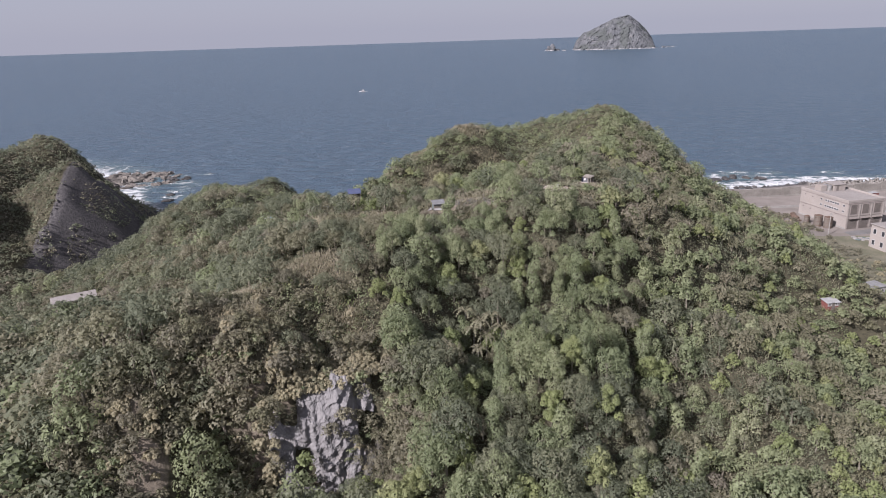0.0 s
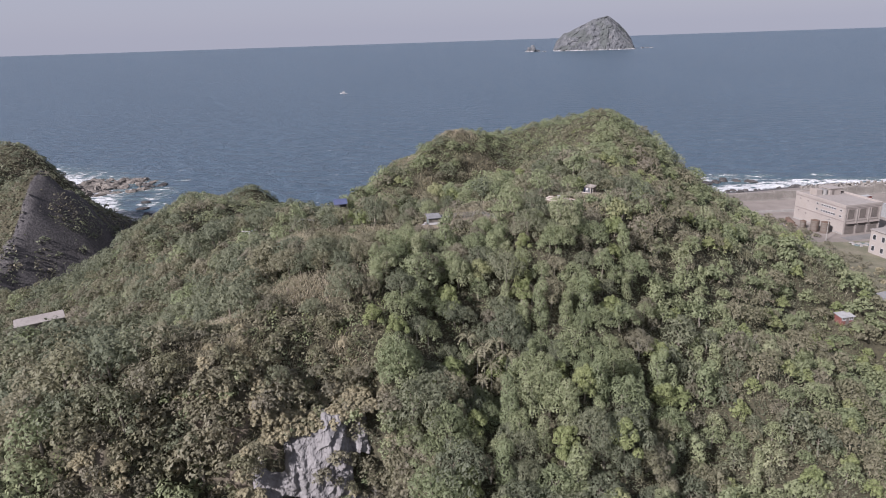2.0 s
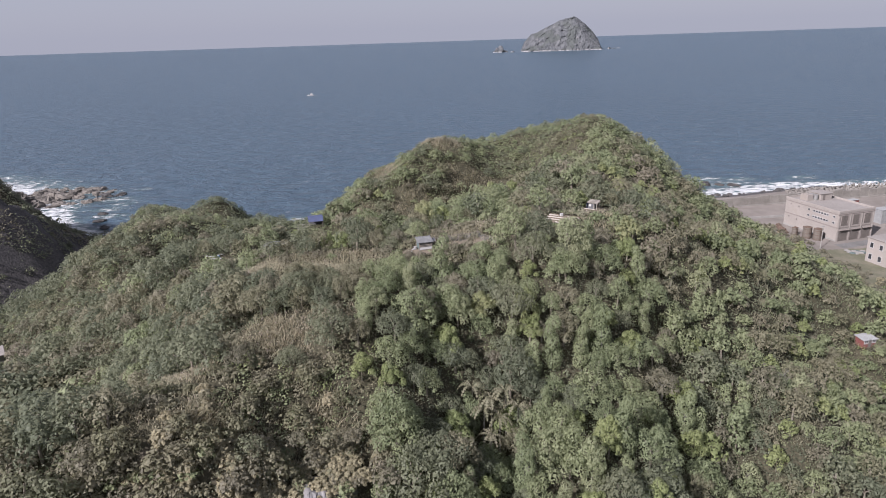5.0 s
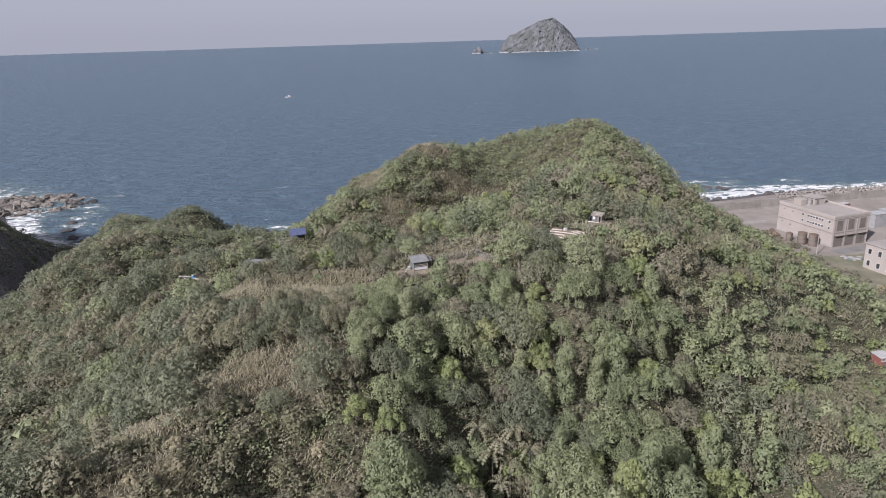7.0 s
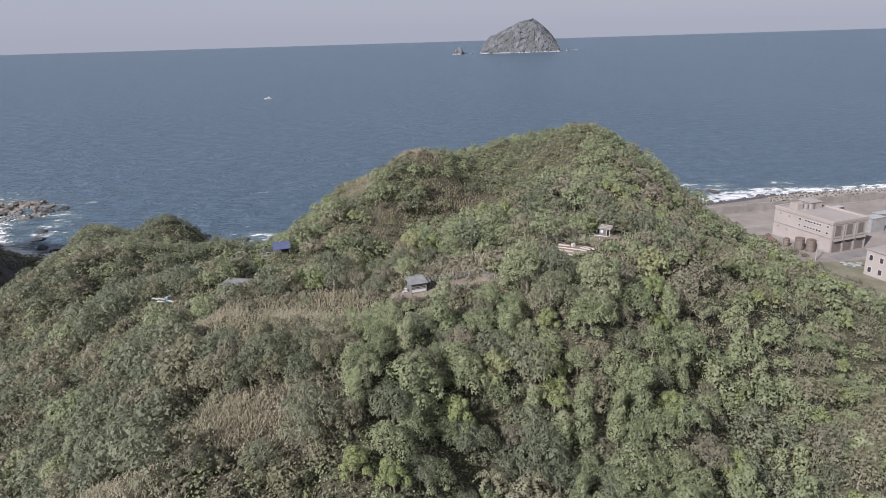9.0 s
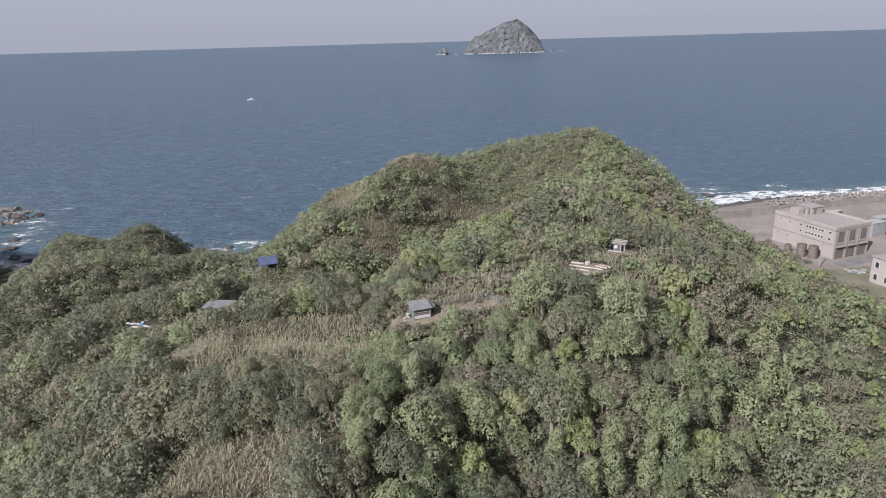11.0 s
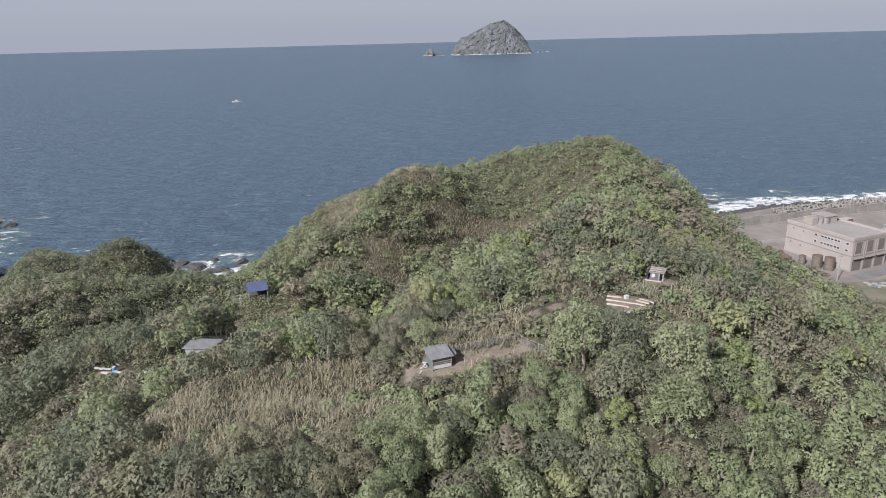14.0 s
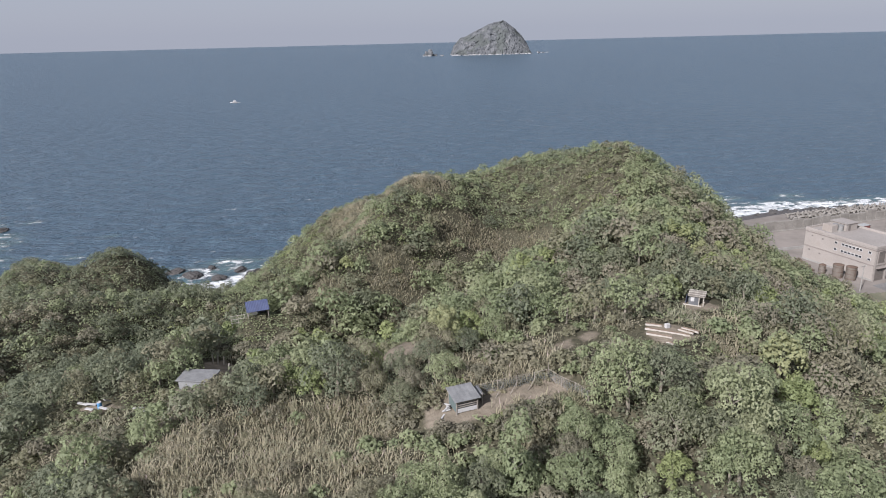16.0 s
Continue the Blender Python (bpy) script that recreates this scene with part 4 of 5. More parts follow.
def thicket(name, label, x0, x1, y0, y1, per, size, cell, tall):
    """Low growth between the trees: close-set rounded heads of leaves, each of its own height and tint."""
    n = int((x1 - x0) * (y1 - y0) * per)
    x, y = rng.uniform(x0, x1, n), rng.uniform(y0, y1, n)
    z = ground(x, y)
    keep = (z > 5) & (bare(x, y) < 0.25) & ~((x > LEVEL_X - 4) & (z < 9.5)) & (bare_flank(x, y) < 0.5 + 4 * ((rng.uniform(size=n) < 0.06) | (np.sin(x * 0.31 + 2 * np.sin(y * 0.13)) + np.sin(y * 0.23 + x * 0.11) > 0.25)))
    open_field = np.max([1.3 - ((x - rx) / a) ** 2 - ((y - ry) / b) ** 2 for rx, ry, a, b in FIELDS], 0) > 0.4
    keep &= ~(open_field & (rng.uniform(size=n) < 0.3))
    x, y, z, open_field = x[keep], y[keep], z[keep], open_field[keep]
    n = len(x)
    side = 512
    jit = rng.uniform(size=(side, side, 4))
    ci, cj = np.floor(x / cell).astype(int), np.floor(y / cell).astype(int)
    best = np.full(n, 1e9)
    dx, dy, tint, lift, pick = (np.zeros(n) for _ in range(5))
    for i in (-1, 0, 1):
        for j in (-1, 0, 1):
            q = jit[(ci + i) % side, (cj + j) % side]
            ax, ay = x - (ci + i + q[:, 0]) * cell, y - (cj + j + q[:, 1]) * cell
            d = ax * ax + ay * ay
            new_best = d < best
            best = np.where(new_best, d, best)
            dx, dy = np.where(new_best, ax, dx), np.where(new_best, ay, dy)
            tint, lift = np.where(new_best, q[:, 2], tint), np.where(new_best, q[:, 3], lift)
            pick = np.where(new_best, q[:, 2] * 7.7 % 1.0, pick)
    h = tall * (0.45 + 0.75 * lift) * np.where(open_field, 0.55, 1.0)
    tame = np.min([((x - a) / p) ** 2 + ((y - b) / q) ** 2 for a, b, p, q in ALLOTMENTS] + [((x - a) ** 2 + (y - b) ** 2) / (r * r) for a, b, r in CLEAR], 0)
    h = h * (0.3 + 0.7 * np.clip(1.6 * (tame - 0.7), 0, 1))
    # gaps between the near trees: lower growth, coloured dark below for deep shade
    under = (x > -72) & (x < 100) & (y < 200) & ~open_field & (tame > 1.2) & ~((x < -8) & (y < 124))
    h = np.where(under, 0.55 * h, h)
    dome = np.clip(1 - best / (0.8 * cell) ** 2, 0, 1) ** 0.6
    p = np.stack([x, y, z + 0.1 + h * dome * rng.uniform(0.82, 1.08, n)], -1)
    nor = unit(np.stack([dx, dy, 0 * x], -1) * (1.1 / cell) * (h / tall)[:, None] + rng.normal(size=(n, 3)) * 0.26 + np.array((0, 0, 0.75)))
    t = unit(np.cross(nor, rng.normal(size=(n, 3))))
    b = np.cross(nor, t)
    s = size * rng.uniform(0.6, 1.3, (n, 1)) * np.where(open_field, 0.62, 1.0)[:, None]
    v = np.stack([p + t * s * 0.62, p - t * s * 0.35 + b * s * 0.42, p - t * s * 0.35 - b * s * 0.42], 1).reshape(-1, 3)
    mats = ["leaf_dark", "leaf_green", "leaf_olive", "reed_green", "leaf_dry", "leaf_bright"]
    broad = np.sin(x * 0.13 + np.sin(y * 0.09) * 2) + np.sin(y * 0.17)
    k = np.digitize(0.35 * broad + 1.6 * pick, (0.35, 1.05, 1.75))
    k = np.where(k == 3, np.where(tint < 0.8, 5, 4), k)
    # ever more dark leaves westward: the valley's shade put into leaf colour
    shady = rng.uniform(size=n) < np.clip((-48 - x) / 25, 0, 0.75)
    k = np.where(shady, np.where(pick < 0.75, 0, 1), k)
    # bluff scrub: brownish of itself, and darkened to stand for shade
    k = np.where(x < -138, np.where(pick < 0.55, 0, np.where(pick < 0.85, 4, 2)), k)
    k = np.where((y > 205) & (x > -72) & ((k == 2) & (tint < 0.7) | (k == 0) & (tint < 0.5)), 1, k)
    # mostly dark leaves in the gaps, painting the shade between the trees
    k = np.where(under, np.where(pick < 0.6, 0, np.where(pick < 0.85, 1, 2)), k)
    k = np.where(open_field, np.where(pick < 0.8, 3, np.where(pick < 0.92, 2, 4)), k)
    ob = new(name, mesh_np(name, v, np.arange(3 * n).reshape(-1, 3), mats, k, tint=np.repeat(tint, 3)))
    return tagged(ob, label, "undergrowth", kind="stuff")


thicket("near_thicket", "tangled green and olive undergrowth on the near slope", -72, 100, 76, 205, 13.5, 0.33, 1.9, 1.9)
thicket("headland_thicket", "wind-clipped olive and green scrub over the headland hill", -72, 132, 205, 312, 13.0, 0.37, 2.1, 1.6)
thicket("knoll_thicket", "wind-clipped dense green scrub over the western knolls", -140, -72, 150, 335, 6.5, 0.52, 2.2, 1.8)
thicket("valley_thicket", "tangled undergrowth of the western valley, leaves darkened for shade", -140, -72, 96, 150, 4.0, 0.6, 2.4, 2.0)
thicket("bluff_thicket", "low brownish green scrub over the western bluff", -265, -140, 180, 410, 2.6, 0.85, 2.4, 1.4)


def spots_of(kind, per, jitter):
    return [(x + rnd.gauss(0, jitter), y + rnd.gauss(0, jitter)) for x, y, k in tufts if k == kind for _ in range(per)]


for i in range(26):
    a = rnd.uniform(-1, 1)
    tufts.append((*by_face(13 * a, 9.5 - 2.5 * a * a + rnd.uniform(-1.5, 2.5)), "reed"))
for x, y in ((-33.5, 96), (-34.5, 94), (-7.5, 95.5), (-6.5, 93.5), (-8.5, 92), (-47, 93), (-48, 90), (-38, 96.5), (-31, 97)):
    tufts.append((x, y, "reed"))
grass("silvergrass", "tall dry silvergrass with pale plumes", "reed", spots_of("reed", 14, 1.5), 15, 1.0, 0.6, 0.03)
grass("green_reeds", "tall green and straw-coloured reeds on the flank", "reed_green", spots_of("reed_green", 9, 1.4), 12, 1.2, 0.35, 0.05)


# ---- rock ----
def rock_mesh(name, seed, material, flat=0.7, jag=0.35, cuts=3):
    bm = bmesh.new()
    bmesh.ops.create_icosphere(bm, subdivisions=cuts, radius=1)
    for v in bm.verts:
        p = v.co.normalized()
        f = 1 + jag * noise.fractal(p * 1.4 + Vector((seed * 7.1, seed, 0)), 0.8, 2.2, 4) + 0.12 * noise.cell(p * 2.3 + Vector((seed, 0, 0)))
        v.co = Vector((p.x * f, p.y * f, p.z * f * flat))
    me = bpy.data.meshes.new(name)
    bm.to_mesh(me)
    bm.free()
    me.materials.append(M[material])
    return me


def cliff():
    """A weathered pale rock face with ledges and gullies, let into the front of the spur."""
    us, vs = np.linspace(-1, 1, 130), np.linspace(0, 1, 110)
    gu, gv, quads = sheet(us, vs)
    top = 18.0 + 0.9 * np.sin(gu * 4 + 1) + 0.7 * np.sin(gu * 11) + 0.3 * np.sin(gu * 27)
    x, z = gu * 10.8 + 0.8, 11 + gv * (top + 0.05 * gu * 10.8)
    # broad facets, an alcove, upright flutes and slanting beds
    out = np.minimum.reduce([3.2 + 0.10 * (x + 6), 3.5 - 0.14 * (x - 5), 4.7 - 0.16 * (z - 24)])
    for gx0, wide, deep in ((-3.6, 0.5, 0.6), (1.8, 0.3, 0.35), (5.0, 0.4, 0.5), (8.6, 0.6, 0.9)):
        out = out - deep * np.exp(-(((x - gx0 - 0.05 * (z - 26)) / wide) ** 2))
    for ax, az, wide, tall, deep in ((-6.4, 25.9, 1.5, 2.7, 3.0), (-4.4, 16.2, 2.2, 3.8, 2.2), (6.6, 20.6, 2.0, 3.2, 1.8)):
        out = out - deep / (1 + np.exp(6 * (((x - ax) / wide) ** 4 + ((z - az + 0.4 * (x - ax)) / tall) ** 4 - 0.8)))
    for i in range(len(x)):
        p = (x[i] * 0.2, 2.0, z[i] * 0.2)
        bed = z[i] * 0.46 - x[i] * 0.36 + 0.7 * noise.noise(p)
        ledge = bed - math.floor(bed)
        crag = noise.fractal((x[i] * 0.6, 6.0, z[i] * 0.55), 0.75, 2.1, 6)
        out[i] += 0.6 * (1 - ledge) ** 2 * max(0.0, 0.4 + 1.2 * noise.noise((x[i] * 0.15, 1.0, z[i] * 0.15))) + 0.5 * crag + 1.5 * noise.noise((x[i] * 0.11, 3.0, z[i] * 0.09)) - 0.7 * abs(noise.noise((x[i] * 0.33, 8.0, z[i] * 0.2)))
    y = -out + 5.5 * gv ** 2.2 + 1.5 * np.abs(gu) ** 3
    n = len(x)
    v = np.concatenate([np.stack([x, y, z], -1), np.stack([x, y * 0 + 12, z], -1)])
    a, b = len(us), len(vs)
    rim = np.concatenate([np.arange(a), np.arange(1, b) * a + a - 1, (b - 1) * a + np.arange(a - 2, -1, -1), np.arange(b - 2, 0, -1) * a])
    side = np.stack([rim, rim + n, np.roll(rim, -1) + n, np.roll(rim, -1)], -1)
    ob = new("cliff", mesh_np("cliff", v, np.concatenate([quads, side]), ["cliff_rock"]))
    ob.matrix_basis = pose(FACE[0], FACE[1], 6.4, 0, 0, math.degrees(FACE[2]))
    return tagged(ob, "pale grey eroded rock face on the hillside", "cliff", kind="structure")


cliff()
rocks = [rock_mesh("shore_rock", s, "shore_rock") for s in range(5)]
slabs = [rock_mesh("shelf_rock", s + 9, "shelf_rock", 0.4, 0.5) for s in range(4)]
for i in range(110):
    x = 160 + 170 * rnd.random() ** 0.7
    y = coast(x) + rnd.uniform(-14, 4)
    s = rnd.uniform(0.5, 1.7)
    ob = new("shore_rock", rocks[i % 5])
    ob.matrix_basis = Matrix.LocRotScale((x, y, max(height(x, y), -0.6) + 0.15 * s), Euler((rnd.uniform(-0.3, 0.3), rnd.uniform(-0.3, 0.3), rnd.uniform(0, 6.28))), (s, s * rnd.uniform(0.7, 1.2), s))
    tagged(ob, "dark wet boulder in the surf below the sea wall", "rock", "boulders below the sea wall")
for i in range(100):
    a, q = rnd.uniform(0, 6.28), math.sqrt(rnd.random())
    x, y = -216 + 36 * q * math.cos(a), 452 + 28 * q * math.sin(a)
    s = rnd.uniform(2.0, 6.5) * (1.15 - 0.5 * q)
    ob = new("shelf_rock", slabs[i % 4])
    ob.matrix_basis = Matrix.LocRotScale((x, y, max(height(x, y), -0.8) + 0.1 * s), Euler((rnd.uniform(-0.2, 0.2), rnd.uniform(-0.2, 0.2), rnd.uniform(0, 6.28))), (s, s * rnd.uniform(0.5, 0.9), s * 1.15))
    tagged(ob, "brown sea-worn rock slab on the point", "rock", "rocks of the western point")
for x, y, s in ((-70, 357, 3.0), (-60, 352, 2.2), (-52, 360, 2.0), (-78, 364, 2.4), (-46, 353, 3.2), (-64, 366, 1.6), (-158, 374, 2), (-166, 388, 2.2), (-150, 368, 1.6), (-142, 374, 2.4), (-132, 368, 2.2), (-122, 372, 2), (-170, 404, 2.0), (-138, 382, 1.8),
                (-178, 452, 2.4), (-186, 450, 3), (160, 398, 2.6), (168, 401, 2.2), (174, 404, 2.4), (181, 402, 1.8), (188, 399, 2.2), (176, 410, 1.4)):
    ob = new("sea_rock", rocks[int(abs(x)) % 5])
    ob.matrix_basis = Matrix.LocRotScale((x, y, 0.1 * s), Euler((0, 0, x)), (s * 1.5, s, s * 0.7))
    tagged(ob, "dark rock awash among white surf", "rock", "rocks awash")


crags = [rock_mesh("islet_rock", s + 21, "islet", 0.9, 0.6) for s in range(2)]
for i, (x, y, s, tall) in enumerate(((404, 2640, 17, 1.25), (388, 2640, 9, 0.7), (424, 2632, 8, 0.8), (448, 2610, 8, 0.4), (815, 2610, 8, 0.7), (838, 2625, 6, 0.5), (860, 2640, 5, 0.4))):
    ob = new("islet_rock", crags[i % 2])
    ob.matrix_basis = Matrix.LocRotScale((x, y, 0.05 * s), Euler((0, 0, x)), (s, s * 0.8, s * tall))
    tagged(ob, "grey sea stack awash beside the islet", "rock", "rocks round the islet")


def tetrapod_mesh():
    bm = bmesh.new()
    for d in ((0, 0, 1), (0.943, 0, -0.333), (-0.471, 0.816, -0.333), (-0.471, -0.816, -0.333)):
        d = Vector(d)
        tube(bm, d * 0.1, d * 1.5, 0.62, 0.36, 9)
    me = bpy.data.meshes.new("tetrapod")
    bm.to_mesh(me)
    bm.free()
    me.materials.append(M["old_concrete"])
    return me


pod = tetrapod_mesh()
for i in range(130):
    x = 196 + 1.2 * i + rnd.uniform(-0.6, 0.6)
    y = 352.5 + 0.09 * (x - 150) + (i % 2) * 2.6 + rnd.uniform(-0.5, 0.5)
    ob = new("tetrapod", pod)
    ob.matrix_basis = Matrix.LocRotScale((x, y, height(x, y) + 0.9 + 0.9 * (i % 2)), Euler((rnd.uniform(0, 6), rnd.uniform(0, 6), rnd.uniform(0, 6))), [rnd.uniform(0.85, 1.15)] * 3)
    tagged(ob, "grey concrete tetrapod piled behind the sea wall", "tetrapod", "tetrapods of the breakwater")


def sea_wall():
    wall = empty("sea_wall", pose(128, 338, 3.4, 0, 0, 5), "weathered grey concrete sea wall in cast panels", "sea wall", kind="structure")
    for i in range(36):
        h = 4.6 + 0.35 * math.sin(i * 2.3) + (0.5 if i % 5 == 0 else 0)
        me = part("panel", boxed(i * 5, i * 5 + 4.94, 0, 1.1, -2, h, 0.12), "old_concrete", wall)
        me.location.y = 0.08 * math.sin(i * 1.7)
    part("footing", boxed(0, 180, -1.4, -0.004, -2, 0.9, 0.1), "old_concrete", wall)


sea_wall()

# ---- the works beside the shore ----
TURN_B = 12


def pane_window(parent, x, z, w, h, y, side, frame_mat="white_paint", bars=1):
    """A window set into a wall whose outside is at y (side -1: facing -y) or at x for side 'w'."""
    bm = bmesh.new()
    t = 0.15
    if side == "w":
        for a, b, c, d in ((x - w / 2, x + w / 2, z, z + t), (x - w / 2, x + w / 2, z + h - t, z + h), (x - w / 2, x - w / 2 + t, z + t, z + h - t), (x + w / 2 - t, x + w / 2, z + t, z + h - t)):
            box(bm, y - 0.09, y + 0.03, a, b, c, d)
        win = part("window", bm, frame_mat, parent)
        part("pane", boxed(y - 0.03, y + 0.02, x - w / 2 + t, x + w / 2 - t, z + t, z + h - t), "window_glass", win)
    else:
        for a, b, c, d in ((x - w / 2, x + w / 2, z, z + t), (x - w / 2, x + w / 2, z + h - t, z + h), (x - w / 2, x - w / 2 + t, z + t, z + h - t), (x + w / 2 - t, x + w / 2, z + t, z + h - t)):
            box(bm, a, b, y - 0.09, y + 0.03, c, d)
        for i in range(bars):
            c = x - w / 2 + w * (i + 1) / (bars + 1)
            box(bm, c - 0.04, c + 0.04, y - 0.08, y + 0.02, z + t, z + h - t)
        win = part("window", bm, frame_mat, parent)
        part("pane", boxed(x - w / 2 + t, x + w / 2 - t, y - 0.03, y + 0.02, z + t, z + h - t), "window_glass", win)
    return win


def works_hall():
    b = empty("works_hall", pose(170.8, 279.6, 4.0, 0, 0, TURN_B), "two-storey beige rendered works hall with roller shutters", "building")
    W, D, H, mid = 18.4, 28.6, 12.4, 5.7
    part("wall", boxed(0, W, 0, D, -0.6, H - 0.5, 0.03), "wall_paint", b)
    par = bmesh.new()
    for a in ((-0.12, W + 0.12, -0.12, 0.35), (-0.12, W + 0.12, D - 0.35, D + 0.12), (-0.12, 0.35, 0.35, D - 0.35), (W - 0.35, W + 0.12, 0.35, D - 0.35)):
        box(par, *a, H - 0.5, H + 0.45, 0.03)
    part("parapet", par, "wall_paint", b)
    part("roof", boxed(0.36, W - 0.36, 0.36, D - 0.36, H - 0.5, H - 0.28), "roof_slab", b, "pale worn roof slab")
    for z in (mid, H - 1.15):
        bm = bmesh.new()
        box(bm, -0.14, W + 0.14, -0.14, -0.003, z, z + 0.28)
        box(bm, -0.14, -0.003, 0, D, z, z + 0.28)
        part("string_course", bm, "wall_band", b)
    for i in range(3):
        x = 1.0 + 5.85 * i
        for name, z0, z1 in (("shutter", 0.1, 4.3), ("upper_door", mid + 0.9, mid + 5.0)):
            w = 4.4 if name == "shutter" else 3.1
            x0 = x + (4.4 - w) / 2
            bm = boxed(x0, x0 + w, -0.06, -0.005, z0, z1)
            for k in range(int((z1 - z0) / 0.3)):
                box(bm, x0 + 0.05, x0 + w - 0.05, -0.10, -0.062, z0 + 0.3 * k, z0 + 0.3 * k + 0.16)
            door = part(name, bm, "shutter", b, "dark grey-brown slatted shutter")
            fr = bmesh.new()
            box(fr, x0 - 0.22, x0 - 0.005, -0.16, -0.004, z0, z1 + 0.22)
            box(fr, x0 + w + 0.005, x0 + w + 0.22, -0.16, -0.004, z0, z1 + 0.22)
            box(fr, x0, x0 + w, -0.16, -0.004, z1 + 0.004, z1 + 0.22)
            part("frame", fr, "wall_band", door)
        part("awning", boxed(x - 0.1, x + 4.5, -1.0, -0.15, 4.75, 4.95, 0.03), "wall_band", b)
    for x in (0.35, 6.05, 11.9, 17.75):
        part("pilaster", boxed(x - 0.3, x + 0.3, -0.3, -0.145, 0, H - 1.3, 0.03), "wall_paint", b)
    for z in (mid + 1.4, mid + 3.9):
        for k, y in enumerate((2.2, 5.6, 6.9, 8.4, 9.8, 11.2, 12.6, 15.4)):
            pane_window(b, y, z, 1.3, 1.0, -0.0, "w")
    for y, z in ((21, mid + 4), (25.5, mid + 4.2), (21.5, mid - 1.8), (26, mid - 1.4)):
        part("vent", boxed(-0.1, -0.005, y - 0.3, y + 0.3, z, z + 0.5, 0.02), "shutter", b)
    part("plinth", boxed(-0.08, -0.005, 0.02, D, -0.6, 0.7), "concrete", b)
    rh = part("roof_house", boxed(9.0, 15.0, 19.0, 25.5, H - 0.28, H + 2.4, 0.05), "wall_paint", b)
    part("cap", boxed(8.7, 15.3, 18.7, 25.8, H + 2.404, H + 2.7, 0.03), "roof_slab", rh)
    part("door", boxed(10.2, 11.4, 18.95, 18.995, H - 0.27, H + 1.9), "shutter", rh)
    part("stair_head", boxed(3.4, 6.4, 20.5, 24.5, H - 0.28, H + 2.3, 0.05), "wall_paint", b)
    for k in range(2):
        bm = bmesh.new()
        bmesh.ops.create_cone(bm, cap_ends=True, segments=18, radius1=0.95, radius2=0.95, depth=1.9, matrix=pose(7.6, 20.2 + 2.3 * k, H + 1.25))
        t = part("water_tank", bm, "steel", b, "dull grey roof water tank")
        part("stand", boxed(6.8, 8.4, 19.4 + 2.3 * k, 21 + 2.3 * k, H - 0.27, H + 0.28), "concrete", t)
    return b


works_hall()


def annex():
    b = empty("annex", pose(169.6, 244.6, 4.0, 0, 0, TURN_B), "two-storey pale building with white framed windows", "building")
    W, D, H = 22.0, 12.0, 9.6
    part("wall", boxed(0, W, 0, D, -0.6, H - 0.3, 0.03), "wall_paint", b)
    part("cornice", boxed(-0.35, W + 0.35, -0.35, D + 0.35, H - 0.296, H, 0.04), "roof_slab", b)
    part("string_course", boxed(-0.05, W, -0.06, -0.004, 4.5, 4.75), "wall_band", b)
    for i in range(5):
        for z in (1.3, 5.7):
            w = pane_window(b, 2.1 + 4.2 * i, z, 1.9, 2.3, 0.0, -1, bars=3)
    for i in range(3):
        for z in (1.3, 5.7):
            pane_window(b, 2.0 + 4.0 * i, z, 1.6, 2.2, 0.0, "w")


annex()


def riveted_tank(x, y, h, r):
    tk = empty("storage_tank", pose(x, y, 4.0), "rusty brown upright storage tank beside the hall", "tank", "storage tanks")
    bm = bmesh.new()
    bmesh.ops.create_cone(bm, cap_ends=True, segments=28, radius1=r, radius2=r, depth=h + 0.4, matrix=pose(0, 0, h / 2 - 0.2))
    part("shell", bm, "tank_plate", tk)
    bm = bmesh.new()
    bmesh.ops.create_cone(bm, cap_ends=True, segments=28, radius1=r * 1.04, radius2=0.2, depth=0.5, matrix=pose(0, 0, h + 0.26))
    part("lid", bm, "rust", tk)
    for k in range(3):
        bm = bmesh.new()
        bmesh.ops.create_cone(bm, cap_ends=True, segments=28, radius1=r * 1.02, radius2=r * 1.02, depth=0.14, matrix=pose(0, 0, h * (0.15 + 0.35 * k)))
        part("hoop", bm, "rust", tk)
    bm = bmesh.new()
    for s in (-0.25, 0.25):
        tube(bm, (s, -r - 0.12, 0), (s, -r - 0.12, h), 0.04, 0.04)
    for k in range(int(h / 0.4)):
        tube(bm, (-0.25, -r - 0.12, 0.3 + 0.4 * k), (0.25, -r - 0.12, 0.3 + 0.4 * k), 0.025, 0.025, 4)
    part("ladder", bm, "rust", tk)


riveted_tank(162.6, 286.2, 4.9, 1.75)
riveted_tank(165.2, 283.0, 4.9, 1.75)
riveted_tank(160.2, 291.0, 3.4, 1.2)
for k in range(7):
    ob = new("scrap_heap", rock_mesh("scrap_heap", 30 + k, "rust", 0.8, 0.6, 2))
    ob.matrix_basis = Matrix.LocRotScale((157.5 + 0.9 * k * 0.5, 294 + 1.6 * k, 4.6), Euler((0, 0, k)), (1.5, 1.3, 1.2))
    tagged(ob, "rusty scrap heap beside the hall wall", "scrap", "scrap heaps")
for k in range(9):
    ob = new("rubble_heap", rock_mesh("rubble_heap", 50 + k, "concrete" if k % 3 else "teal_cloth", 0.35, 0.6, 2))
    ob.matrix_basis = Matrix.LocRotScale((168 + 1.5 * (k % 4) + rnd.uniform(-0.5, 0.5), 264.5 + 1.5 * (k // 4), 4.3), Euler((0, 0, k)), (1.2, 1.1, 1.0))
    tagged(ob, "pale bagged rubble and sheeting on the yard", "rubble", "rubble on the yard")


